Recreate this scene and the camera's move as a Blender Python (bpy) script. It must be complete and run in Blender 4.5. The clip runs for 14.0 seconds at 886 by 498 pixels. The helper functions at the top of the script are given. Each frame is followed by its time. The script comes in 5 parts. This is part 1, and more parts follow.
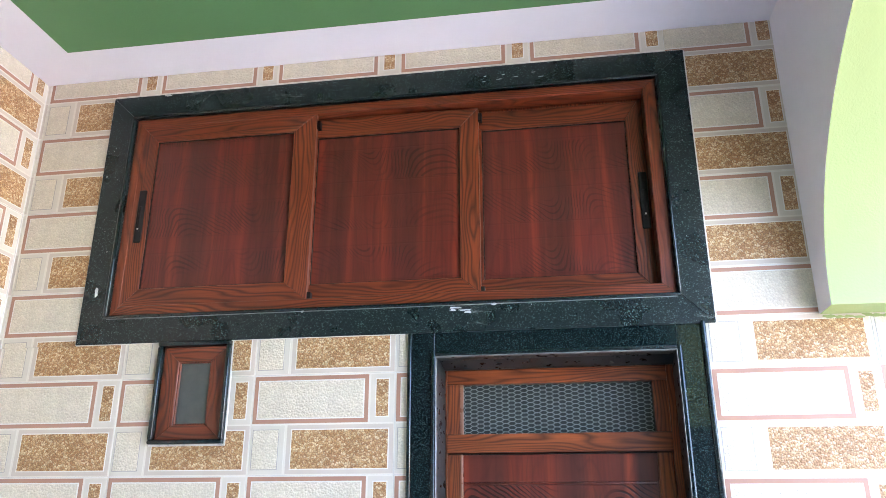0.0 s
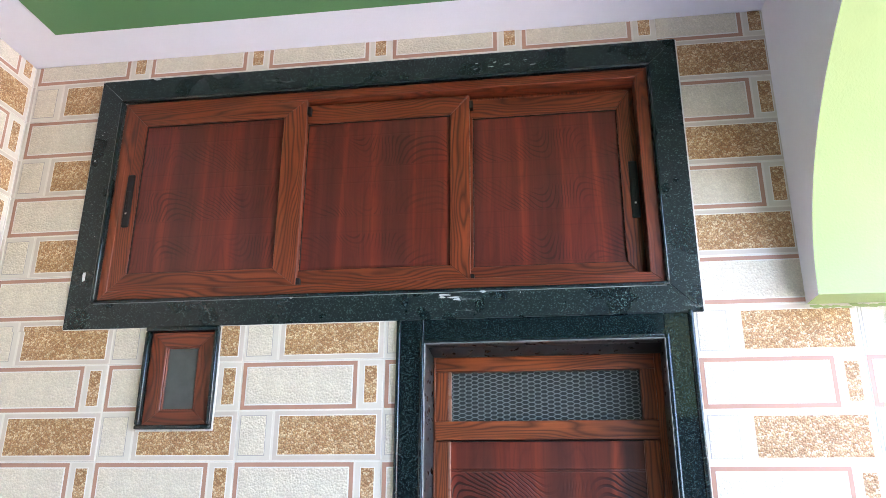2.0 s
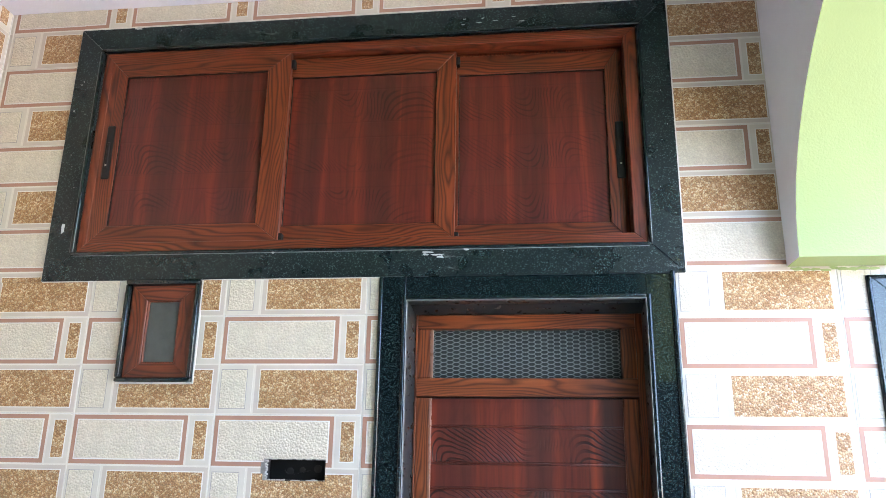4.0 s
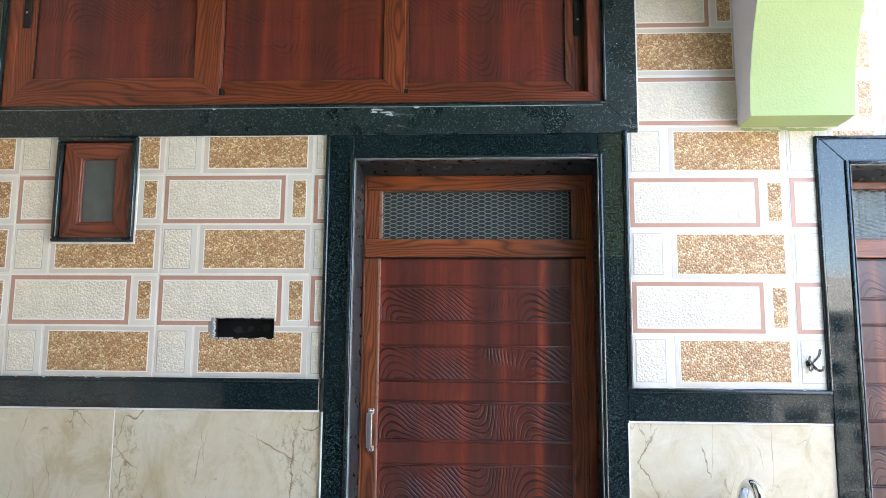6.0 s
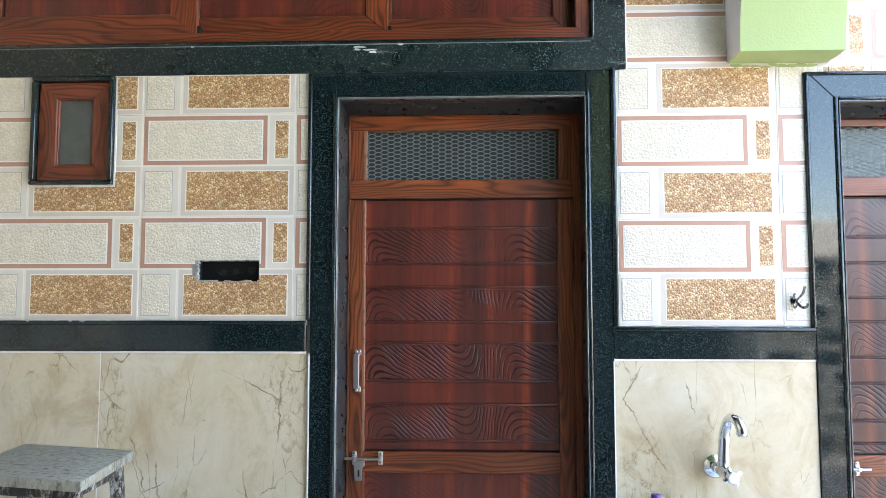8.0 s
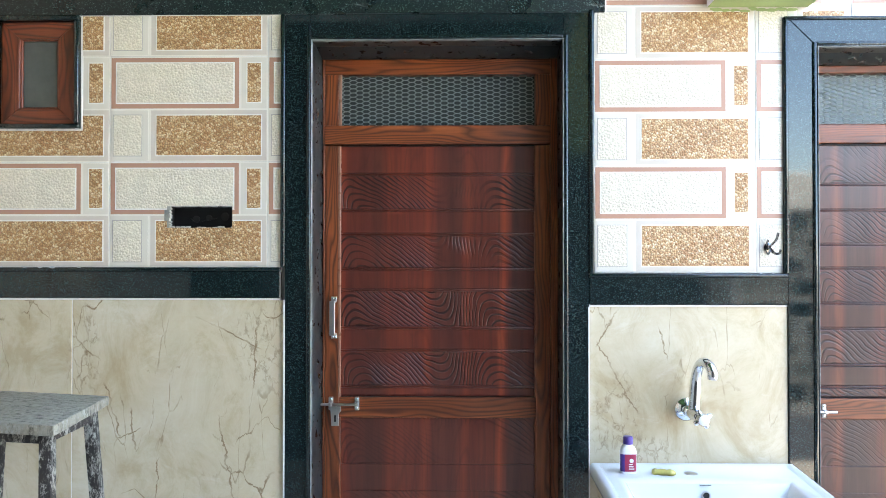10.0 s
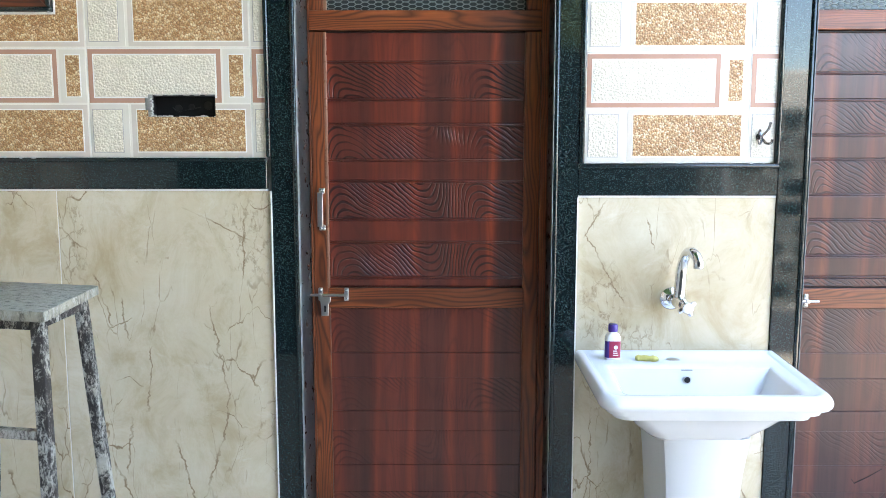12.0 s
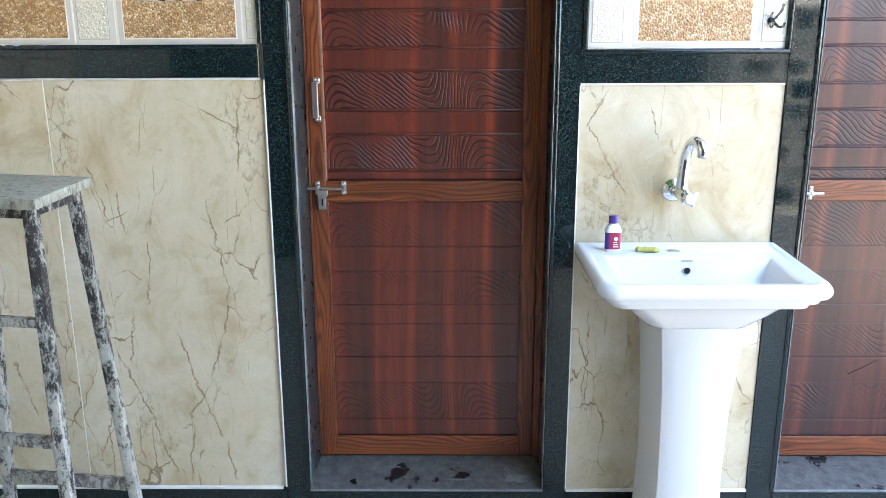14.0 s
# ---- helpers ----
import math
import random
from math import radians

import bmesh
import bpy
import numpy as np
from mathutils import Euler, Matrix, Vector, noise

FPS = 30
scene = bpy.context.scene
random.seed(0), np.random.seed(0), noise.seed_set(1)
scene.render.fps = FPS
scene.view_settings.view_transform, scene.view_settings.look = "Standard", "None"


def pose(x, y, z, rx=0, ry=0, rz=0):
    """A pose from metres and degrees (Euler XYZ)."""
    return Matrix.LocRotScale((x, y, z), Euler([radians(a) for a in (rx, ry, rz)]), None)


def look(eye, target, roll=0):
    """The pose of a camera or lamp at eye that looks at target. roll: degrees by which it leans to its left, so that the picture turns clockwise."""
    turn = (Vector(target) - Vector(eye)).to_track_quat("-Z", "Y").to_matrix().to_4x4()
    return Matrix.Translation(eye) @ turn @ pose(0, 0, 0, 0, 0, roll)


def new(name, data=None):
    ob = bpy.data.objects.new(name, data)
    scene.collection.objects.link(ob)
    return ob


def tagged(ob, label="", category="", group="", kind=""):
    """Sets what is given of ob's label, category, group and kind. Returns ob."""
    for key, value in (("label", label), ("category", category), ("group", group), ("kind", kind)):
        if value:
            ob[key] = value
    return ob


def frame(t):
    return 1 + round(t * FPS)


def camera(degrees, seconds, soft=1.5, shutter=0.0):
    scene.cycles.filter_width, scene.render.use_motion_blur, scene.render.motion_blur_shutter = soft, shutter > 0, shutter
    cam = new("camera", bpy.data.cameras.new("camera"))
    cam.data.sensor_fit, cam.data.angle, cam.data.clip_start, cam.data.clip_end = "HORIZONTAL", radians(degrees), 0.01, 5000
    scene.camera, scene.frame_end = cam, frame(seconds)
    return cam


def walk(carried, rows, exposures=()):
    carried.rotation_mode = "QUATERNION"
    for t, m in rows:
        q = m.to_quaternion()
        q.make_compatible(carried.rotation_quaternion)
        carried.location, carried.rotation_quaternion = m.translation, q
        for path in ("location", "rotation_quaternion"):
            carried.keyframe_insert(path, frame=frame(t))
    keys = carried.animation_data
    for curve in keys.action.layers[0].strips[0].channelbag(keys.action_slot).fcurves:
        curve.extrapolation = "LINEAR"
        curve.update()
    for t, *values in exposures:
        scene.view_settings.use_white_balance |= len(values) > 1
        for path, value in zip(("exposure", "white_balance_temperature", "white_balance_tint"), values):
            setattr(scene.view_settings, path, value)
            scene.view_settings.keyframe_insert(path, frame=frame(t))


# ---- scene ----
cam = camera(60.8, 14.0, soft=0.6)
PATH = [
    (0, (0.462, -2.248, 1.605), (0.168, -0.384, 2.268), 0.0),
    (0.5, (0.463, -2.251, 1.604), (0.167, -0.389, 2.272), 0.1),
    (1, (0.467, -2.249, 1.605), (0.174, -0.387, 2.276), 0.2),
    (1.5, (0.466, -2.246, 1.6), (0.182, -0.382, 2.266), 0.2),
    (2, (0.467, -2.24, 1.594), (0.194, -0.366, 2.235), 0.3),
    (4.5, (0.474, -2.209, 1.564), (0.248, -0.288, 2.071), 1.0),
    (5, (0.477, -2.191, 1.561), (0.279, -0.247, 1.989), 0.8),
    (5.5, (0.47, -2.171, 1.509), (0.319, -0.206, 1.85), 0.7),
    (6, (0.474, -2.163, 1.49), (0.359, -0.186, 1.764), 0.5),
    (6.5, (0.483, -2.159, 1.484), (0.39, -0.174, 1.714), 0.4),
    (7, (0.478, -2.152, 1.476), (0.39, -0.164, 1.676), 0.4),
    (7.5, (0.479, -2.146, 1.468), (0.388, -0.155, 1.637), 0.1),
    (10, (0.495, -2.128, 1.441), (0.46, -0.128, 1.465), 0.0),
    (10.5, (0.494, -2.122, 1.426), (0.479, -0.122, 1.384), 0.0),
    (11, (0.498, -2.121, 1.415), (0.49, -0.124, 1.305), -0.0),
    (11.5, (0.501, -2.119, 1.412), (0.491, -0.126, 1.243), 0.0),
    (12, (0.503, -2.117, 1.405), (0.491, -0.13, 1.174), -0.0),
    (12.5, (0.498, -2.115, 1.395), (0.491, -0.136, 1.107), -0.1),
    (13, (0.507, -2.113, 1.382), (0.493, -0.144, 1.035), -0.1),
    (13.5, (0.507, -2.11, 1.374), (0.49, -0.156, 0.946), -0.2),
    (14, (0.514, -2.095, 1.349), (0.495, -0.15, 0.885), -0.2),
]
EXPOSURES = [(0, 4.48, 6240, 16.5), (2, 4.48, 6240, 16.5), (5, 4.24, 6560, 13.5), (7, 4.08, 6780, 12), (10, 4.12, 6840, 8.5), (14, 4.27, 6850, 9.5)]
walk(cam, [(t, look(eye, target, roll)) for t, eye, target, roll in PATH], EXPOSURES)

# ---- light: a clear sky over an open porch, the sun behind the house ----
SUN_ELEV, SUN_TURN = 58.0, 35.0
world = bpy.data.worlds.new("sky")
scene.world = world
world.use_nodes = True
wn = world.node_tree
sky = wn.nodes.new("ShaderNodeTexSky")
sky.sky_type, sky.sun_disc = "NISHITA", False
sky.sun_elevation, sky.sun_rotation = radians(SUN_ELEV), radians(SUN_TURN)
wn.links.new(sky.outputs["Color"], wn.nodes["Background"].inputs["Color"])
wn.nodes["Background"].inputs["Strength"].default_value = 0.15
sun = new("sun", bpy.data.lights.new("sun", "SUN"))
sun.data.energy, sun.data.angle, sun.data.color = 4.5, radians(0.5), (1.0, 0.95, 0.87)
sun_way = Vector((math.sin(radians(SUN_TURN)) * math.cos(radians(SUN_ELEV)), math.cos(radians(SUN_TURN)) * math.cos(radians(SUN_ELEV)), math.sin(radians(SUN_ELEV))))
sun.matrix_world = look(sun_way * 20, (0, 0, 0))


# ---- materials ----
class Nodes:
    """A short way to wire one material."""

    def __init__(self, name, rough=0.5, metal=0.0, color=(0.8, 0.8, 0.8), spec=0.5):
        self.m = bpy.data.materials.new(name)
        self.m.use_nodes = True
        self.t = self.m.node_tree
        self.b = self.t.nodes["Principled BSDF"]
        self.set(self.b, Roughness=rough, Metallic=metal, **{"Base Color": (*color, 1), "Specular IOR Level": spec})
        self.co = self.add("ShaderNodeTexCoord").outputs["Object"]

    def set(self, node, **values):
        for key, v in values.items():
            self.put(node.inputs[key], v)

    def put(self, socket, v):
        if isinstance(v, bpy.types.NodeSocket):
            self.t.links.new(v, socket)
        else:
            socket.default_value = v

    def add(self, kind):
        return self.t.nodes.new(kind)

    def mapped(self, scale=(1, 1, 1), turn=(0, 0, 0), shift=(0, 0, 0), co=None):
        n = self.add("ShaderNodeMapping")
        self.set(n, Vector=co or self.co, Scale=scale, Rotation=turn, Location=shift)
        return n.outputs[0]

    def noise(self, scale, detail=3.0, rough=0.5, distort=0.0, co=None):
        n = self.add("ShaderNodeTexNoise")
        self.set(n, Vector=co or self.co, Scale=scale, Detail=detail, Roughness=rough, Distortion=distort)
        return n.outputs["Fac"]

    def cells(self, scale, feature="F1", randomness=1.0, co=None):
        n = self.add("ShaderNodeTexVoronoi")
        n.feature = feature
        self.set(n, Vector=co or self.co, Scale=scale, Randomness=randomness)
        return n

    def ramp(self, fac, stops):
        n = self.add("ShaderNodeValToRGB")
        e = n.color_ramp.elements
        while len(e) < len(stops):
            e.new(0.5)
        for el, (p, c) in zip(e, stops):
            el.position, el.color = p, (*c, 1) if len(c) == 3 else c
        self.put(n.inputs[0], fac)
        return n.outputs[0]

    def grey(self, fac, lo, hi, a=0.0, b=1.0):
        n = self.add("ShaderNodeMapRange")
        self.set(n, **{"Value": fac, "From Min": lo, "From Max": hi, "To Min": a, "To Max": b})
        return n.outputs[0]

    def math(self, op, a, b=0.0):
        n = self.add("ShaderNodeMath")
        n.operation = op
        self.put(n.inputs[0], a)
        self.put(n.inputs[1], b)
        return n.outputs[0]

    def mix(self, fac, a, b, how="MIX"):
        n = self.add("ShaderNodeMix")
        n.data_type, n.blend_type = "RGBA", how
        self.put(n.inputs[0], fac)
        self.put(n.inputs[6], a if isinstance(a, bpy.types.NodeSocket) else (*a, 1))
        self.put(n.inputs[7], b if isinstance(b, bpy.types.NodeSocket) else (*b, 1))
        return n.outputs[2]

    def shift(self, amount, scale, co=None):
        """Coordinates pushed about by a noise."""
        n = self.add("ShaderNodeTexNoise")
        self.set(n, Vector=co or self.co, Scale=scale, Detail=3.0)
        v = self.add("ShaderNodeVectorMath")
        v.operation = "MULTIPLY_ADD"
        self.put(v.inputs[0], n.outputs["Color"])
        v.inputs[1].default_value = (amount,) * 3
        self.put(v.inputs[2], co or self.co)
        return v.outputs[0]

    def contour(self, field, lines, thin):
        """Nested lines along the levels of a soft field: 1 on a line, 0 between."""
        saw = self.math("PINGPONG", self.math("MULTIPLY", field, lines), 0.5)
        return self.grey(saw, 0.0, thin, 1.0, 0.0)

    def flow(self, across, warp, amount, lines, thin):
        """Evenly spaced lines across an axis (0 or 2), bent by a soft noise: 1 on a line."""
        p = self.add("ShaderNodeSeparateXYZ")
        self.put(p.inputs[0], self.co)
        u = self.math("ADD", p.outputs[across], self.math("MULTIPLY", warp, amount))
        saw = self.math("PINGPONG", self.math("MULTIPLY", u, lines), 0.5)
        return self.grey(saw, 0.0, thin, 1.0, 0.0)

    def random(self):
        return self.add("ShaderNodeObjectInfo").outputs["Random"]

    def bump(self, height, distance, strength=1.0):
        n = self.add("ShaderNodeBump")
        self.set(n, Height=height, Distance=distance, Strength=strength)
        self.put(self.b.inputs["Normal"], n.outputs[0])

    def color(self, c):
        self.put(self.b.inputs["Base Color"], c)

    def rough(self, r):
        self.put(self.b.inputs["Roughness"], r)


def glaze(name, color, rough=0.16):
    k = Nodes(name, rough)
    d = k.noise(9.0, 4)
    k.color(k.mix(k.grey(d, 0.4, 0.75), color, [c * 0.9 for c in color]))
    k.rough(k.grey(k.noise(30.0), 0.3, 0.7, rough, rough + 0.08))
    return k.m


def pebbled(name, stops, scale, depth, rough, joint, dark):
    """Pressed pebble relief of a wall tile."""
    k = Nodes(name, rough)
    co = k.shift(0.007, 150.0)
    v = k.cells(scale, co=co)
    edge = k.cells(scale, "DISTANCE_TO_EDGE", co=co)
    tone = k.add("ShaderNodeSeparateColor")
    k.put(tone.inputs[0], v.outputs["Color"])
    c = k.ramp(tone.outputs[0], stops)
    e = k.grey(edge.outputs["Distance"], 0.0, 0.14)
    dome = k.grey(v.outputs["Distance"], 0.0, 0.75, 1.0, 0.0)
    c = k.mix(k.math("MULTIPLY", k.math("SUBTRACT", 1.0, e), dark), c, joint)
    k.color(k.mix(k.grey(k.noise(14.0), 0.35, 0.8), c, k.mix(1.0, c, (0.86, 0.86, 0.86), "MULTIPLY")))
    k.bump(k.math("POWER", dome, 0.7), depth)
    return k.m


GLAZE = glaze("tile_glaze", (0.775, 0.73, 0.66))
BROWN = glaze("tile_brown_line", (0.42, 0.23, 0.16), 0.30)
PALE = glaze("tile_pale_frame", (0.65, 0.605, 0.535), 0.30)
BEIGE = glaze("tile_beige_frame", (0.575, 0.51, 0.45), 0.30)
WHITELINE = glaze("tile_white_line", (0.80, 0.78, 0.74), 0.18)
GREYLINE = glaze("tile_grey_line", (0.36, 0.35, 0.33), 0.3)
CREAM = pebbled("tile_cream_relief", [(0.0, (0.68, 0.61, 0.49)), (0.5, (0.72, 0.65, 0.53)), (1.0, (0.76, 0.695, 0.57))], 150.0, 0.0017, 0.38, (0.46, 0.42, 0.35), 0.45)
TAN = pebbled("tile_tan_relief", [(0.0, (0.385, 0.194, 0.075)), (0.35, (0.50, 0.289, 0.130)), (0.7, (0.61, 0.402, 0.210)), (1.0, (0.75, 0.59, 0.37))], 155.0, 0.0019, 0.45, (0.17, 0.072, 0.024), 0.8)


def granite(name, haze, smooth, dull, shine):
    """Black flecked stone; haze is a film of dry building dust."""
    k = Nodes(name, 0.1, spec=shine)
    fleck = k.cells(340.0 if haze else 420.0)
    tone = k.add("ShaderNodeSeparateColor")
    k.put(tone.inputs[0], fleck.outputs["Color"])
    c = k.ramp(tone.outputs[0], [(0.0, (0.0025, 0.006, 0.007)), (0.60, (0.0045, 0.010, 0.011)), (0.86, (0.010, 0.021, 0.022)), (1.0, (0.085, 0.130, 0.128) if haze else (0.033, 0.058, 0.059))])
    dust = k.grey(k.noise(6.0, 6, 0.65), 0.5, 0.85)
    c = k.mix(k.math("MULTIPLY", dust, 0.06), c, (0.04, 0.06, 0.06))
    streak = k.grey(k.noise(3.0, 5, 0.7, co=k.mapped((14, 14, 1.2))), 0.58, 0.78)
    c = k.mix(k.math("MULTIPLY", streak, 0.05), c, (0.08, 0.11, 0.115))
    if haze:
        wiped = k.grey(k.noise(5.0, 6, 0.7, 0.6, k.mapped((0.5, 1, 1.6), shift=(3, 0, 1))), 0.30, 0.70, 0.35, 1.0)
        grit = k.grey(k.noise(420.0, 2, 0.6), 0.60, 0.72)
        c = k.mix(k.math("MULTIPLY", grit, 0.24), c, (0.16, 0.20, 0.195))
        c = k.mix(k.math("MULTIPLY", wiped, haze), c, (0.085, 0.125, 0.122))
        scrape = k.grey(k.noise(16.0, 7, 0.75, 0.5, k.mapped((0.45, 1, 1.4), shift=(1, 0, 6))), 0.625, 0.69)
        c = k.mix(k.math("MULTIPLY", scrape, 0.45), c, (0.30, 0.32, 0.32))
    k.color(c)
    k.rough(k.grey(k.noise(7.0, 5), 0.35, 0.8, smooth, dull))
    return k.m


def dusty_granite():
    """The trodden threshold: dust with wet patches."""
    k = Nodes("dusty_granite", 0.5)
    co = k.shift(0.05, 14.0)
    wet = k.grey(k.noise(9.0, 5, 0.6, co=co), 0.575, 0.64)
    dust = k.mix(k.grey(k.noise(30.0, 6, 0.7), 0.35, 0.7), (0.055, 0.054, 0.054), (0.145, 0.138, 0.130))
    k.color(k.mix(wet, dust, (0.017, 0.016, 0.016)))
    k.rough(k.grey(wet, 0, 1, 0.55, 0.12))
    k.bump(k.noise(90.0, 4), 0.001)
    return k.m


def frame_wood(name, along, tone_by):
    """Brown foil with dark long grain in nested arches, running along z or x."""
    k = Nodes(name, 0.32)
    s = (1, 1, 0.10) if along == "z" else (0.10, 1, 1)
    co = k.mapped(s, shift=(0.37, 0.2, 0.11))
    warp = k.noise(9.0, 2.0, 0.45, 0.2, k.mapped((1, 1, 0.17) if along == "z" else (0.17, 1, 1), shift=(0.4, 0.2, 0.7)))
    ring = k.flow(0 if along == "z" else 2, warp, 0.19, 92.0, 0.34)
    ring = k.math("MULTIPLY", ring, k.grey(k.noise(22.0, 3, co=co), 0.30, 0.50, 0.45, 1.0))
    fine = k.noise(260.0, 3, 0.6, co=k.mapped((1, 1, 0.03) if along == "z" else (0.03, 1, 1)))
    tone = k.noise(30.0, 3, 0.5, co=co)
    c = k.ramp(tone, [(0.25, (0.135, 0.033, 0.0125)), (0.5, (0.220, 0.053, 0.0185)), (0.8, (0.325, 0.086, 0.029))])
    c = k.mix(k.math("MULTIPLY", ring, 0.87), c, (0.040, 0.009, 0.0045))
    c = k.mix(k.grey(fine, 0.48, 0.75, 0, 0.45), c, (0.06, 0.014, 0.005))
    big = k.grey(k.noise(2.4, 3), 0.35, 0.7)
    c = k.mix(1.0, c, tone_by, "MULTIPLY")
    k.color(k.mix(big, c, k.mix(1.0, c, (0.78, 0.70, 0.64), "MULTIPLY")))
    k.bump(k.math("ADD", k.math("MULTIPLY", ring, -0.6), fine), 0.0006, 0.6)
    k.rough(k.grey(k.noise(8.0, 2), 0.15, 0.85, 0.30, 0.46))
    return k.m


def board_wood(name, carve, dull=None, foot=1.053, pitch=0.1765, start=0.144, rows=False):
    """Dark red printed boards: colour runs in upright bands; carve gives the pressed swirls, which
    start again every pitch above foot; rows keeps them to the lower part of each pitch."""
    k = Nodes(name, 0.28)
    wob = k.noise(1.6, 3, 0.5, co=k.mapped((2.2, 1, 0.55)))
    at = k.add("ShaderNodeSeparateXYZ")
    k.put(at.inputs[0], k.co)
    u = k.math("ADD", at.outputs[0], k.math("MULTIPLY", wob, 0.085))
    turn = k.math("DIVIDE", k.math("FLOORED_MODULO", k.math("SUBTRACT", u, 0.436), 0.245), 0.245)
    streak, red, plum = (0.300, 0.054, 0.020), (0.138, 0.0245, 0.0138), (0.066, 0.0180, 0.0128)
    c = k.ramp(turn, [(0.0, streak), (0.07, (0.15, 0.024, 0.014)), (0.12, plum), (0.45, plum), (0.52, red), (0.56, (0.23, 0.041, 0.017)), (0.62, red), (0.93, red), (1.0, streak)])
    even = 0.5 if rows else k.grey(k.noise(1.0, 2, 0.5, co=k.mapped((5.0, 1, 0.5), shift=(2.6, 0, 0.4))), 0.38, 0.64, 0.0, 0.65)
    c = k.mix(even, c, (0.124, 0.0225, 0.0135))
    soft = k.noise(1.0, 4, 0.6, co=k.shift(0.2, 1.2, k.mapped((26.0, 1, 0.5))))
    c = k.mix(1.0, c, k.ramp(soft, [(0.3, (0.76, 0.74, 0.74)), (0.52, (1.0, 1.0, 1.0)), (0.72, (1.28, 1.30, 1.25))]), "MULTIPLY")
    grain = k.noise(75.0, 4, 0.65, co=k.mapped((1, 1, 0.04)))
    c = k.mix(k.grey(grain, 0.45, 0.8, 0.0, 0.6), c, (0.032, 0.007, 0.005))
    arch = k.contour(k.noise(10.0, 1.0, 0.4, co=k.mapped((1, 1, 0.14), shift=(3, 0, 1))), 11.0, 0.16)
    c = k.mix(k.math("MULTIPLY", arch, 0.30), c, (0.04, 0.009, 0.006))
    film = k.grey(k.noise(3.0, 3, 0.5), 0.25, 0.85, 0.0, 0.16)
    c = k.mix(film, c, (0.105, 0.066, 0.052))
    height = grain
    depth = 0.0004
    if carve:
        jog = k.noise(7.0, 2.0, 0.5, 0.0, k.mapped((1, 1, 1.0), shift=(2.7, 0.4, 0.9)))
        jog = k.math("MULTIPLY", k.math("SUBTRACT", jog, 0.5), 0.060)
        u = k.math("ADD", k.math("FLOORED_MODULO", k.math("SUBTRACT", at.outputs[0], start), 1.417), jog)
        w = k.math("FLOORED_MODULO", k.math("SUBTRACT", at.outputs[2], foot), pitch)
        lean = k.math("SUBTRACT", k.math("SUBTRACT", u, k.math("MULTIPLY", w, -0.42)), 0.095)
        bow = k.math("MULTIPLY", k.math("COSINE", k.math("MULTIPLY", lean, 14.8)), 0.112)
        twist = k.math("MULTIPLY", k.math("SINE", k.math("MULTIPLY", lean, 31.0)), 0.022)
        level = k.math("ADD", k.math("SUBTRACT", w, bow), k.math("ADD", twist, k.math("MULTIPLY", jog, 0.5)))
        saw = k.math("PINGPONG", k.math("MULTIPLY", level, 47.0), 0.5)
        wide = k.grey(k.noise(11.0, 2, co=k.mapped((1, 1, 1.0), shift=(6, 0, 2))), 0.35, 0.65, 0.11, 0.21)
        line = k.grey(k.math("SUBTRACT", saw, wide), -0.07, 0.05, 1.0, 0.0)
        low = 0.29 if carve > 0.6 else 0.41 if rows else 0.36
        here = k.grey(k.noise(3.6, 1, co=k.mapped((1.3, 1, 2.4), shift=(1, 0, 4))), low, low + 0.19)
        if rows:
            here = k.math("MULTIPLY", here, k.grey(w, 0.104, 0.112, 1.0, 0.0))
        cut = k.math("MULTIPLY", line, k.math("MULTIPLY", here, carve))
        # groove shade and dirt are painted in as dark lines
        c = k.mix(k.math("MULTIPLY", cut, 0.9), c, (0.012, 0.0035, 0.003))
        height = k.math("SUBTRACT", 1.0, k.math("MULTIPLY", line, here))
        if rows:
            seam = k.math("MINIMUM", k.math("ABSOLUTE", k.math("SUBTRACT", w, 0.117)), k.math("ABSOLUTE", k.math("SUBTRACT", w, pitch - 0.004)))
            seam = k.grey(seam, 0.0008, 0.0032, 1.0, 0.0)
            c = k.mix(k.math("MULTIPLY", seam, 0.14), c, (0.012, 0.0035, 0.003))
            height = k.math("SUBTRACT", height, seam)
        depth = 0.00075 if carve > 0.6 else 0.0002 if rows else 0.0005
    k.color(k.mix(1.0, c, dull, "MULTIPLY") if dull else c)
    k.bump(height, depth)
    k.rough(k.grey(k.noise(5.0, 3), 0.2, 0.8, 0.285, 0.36))
    k.set(k.b, **{"Specular IOR Level": 0.5})
    return k.m


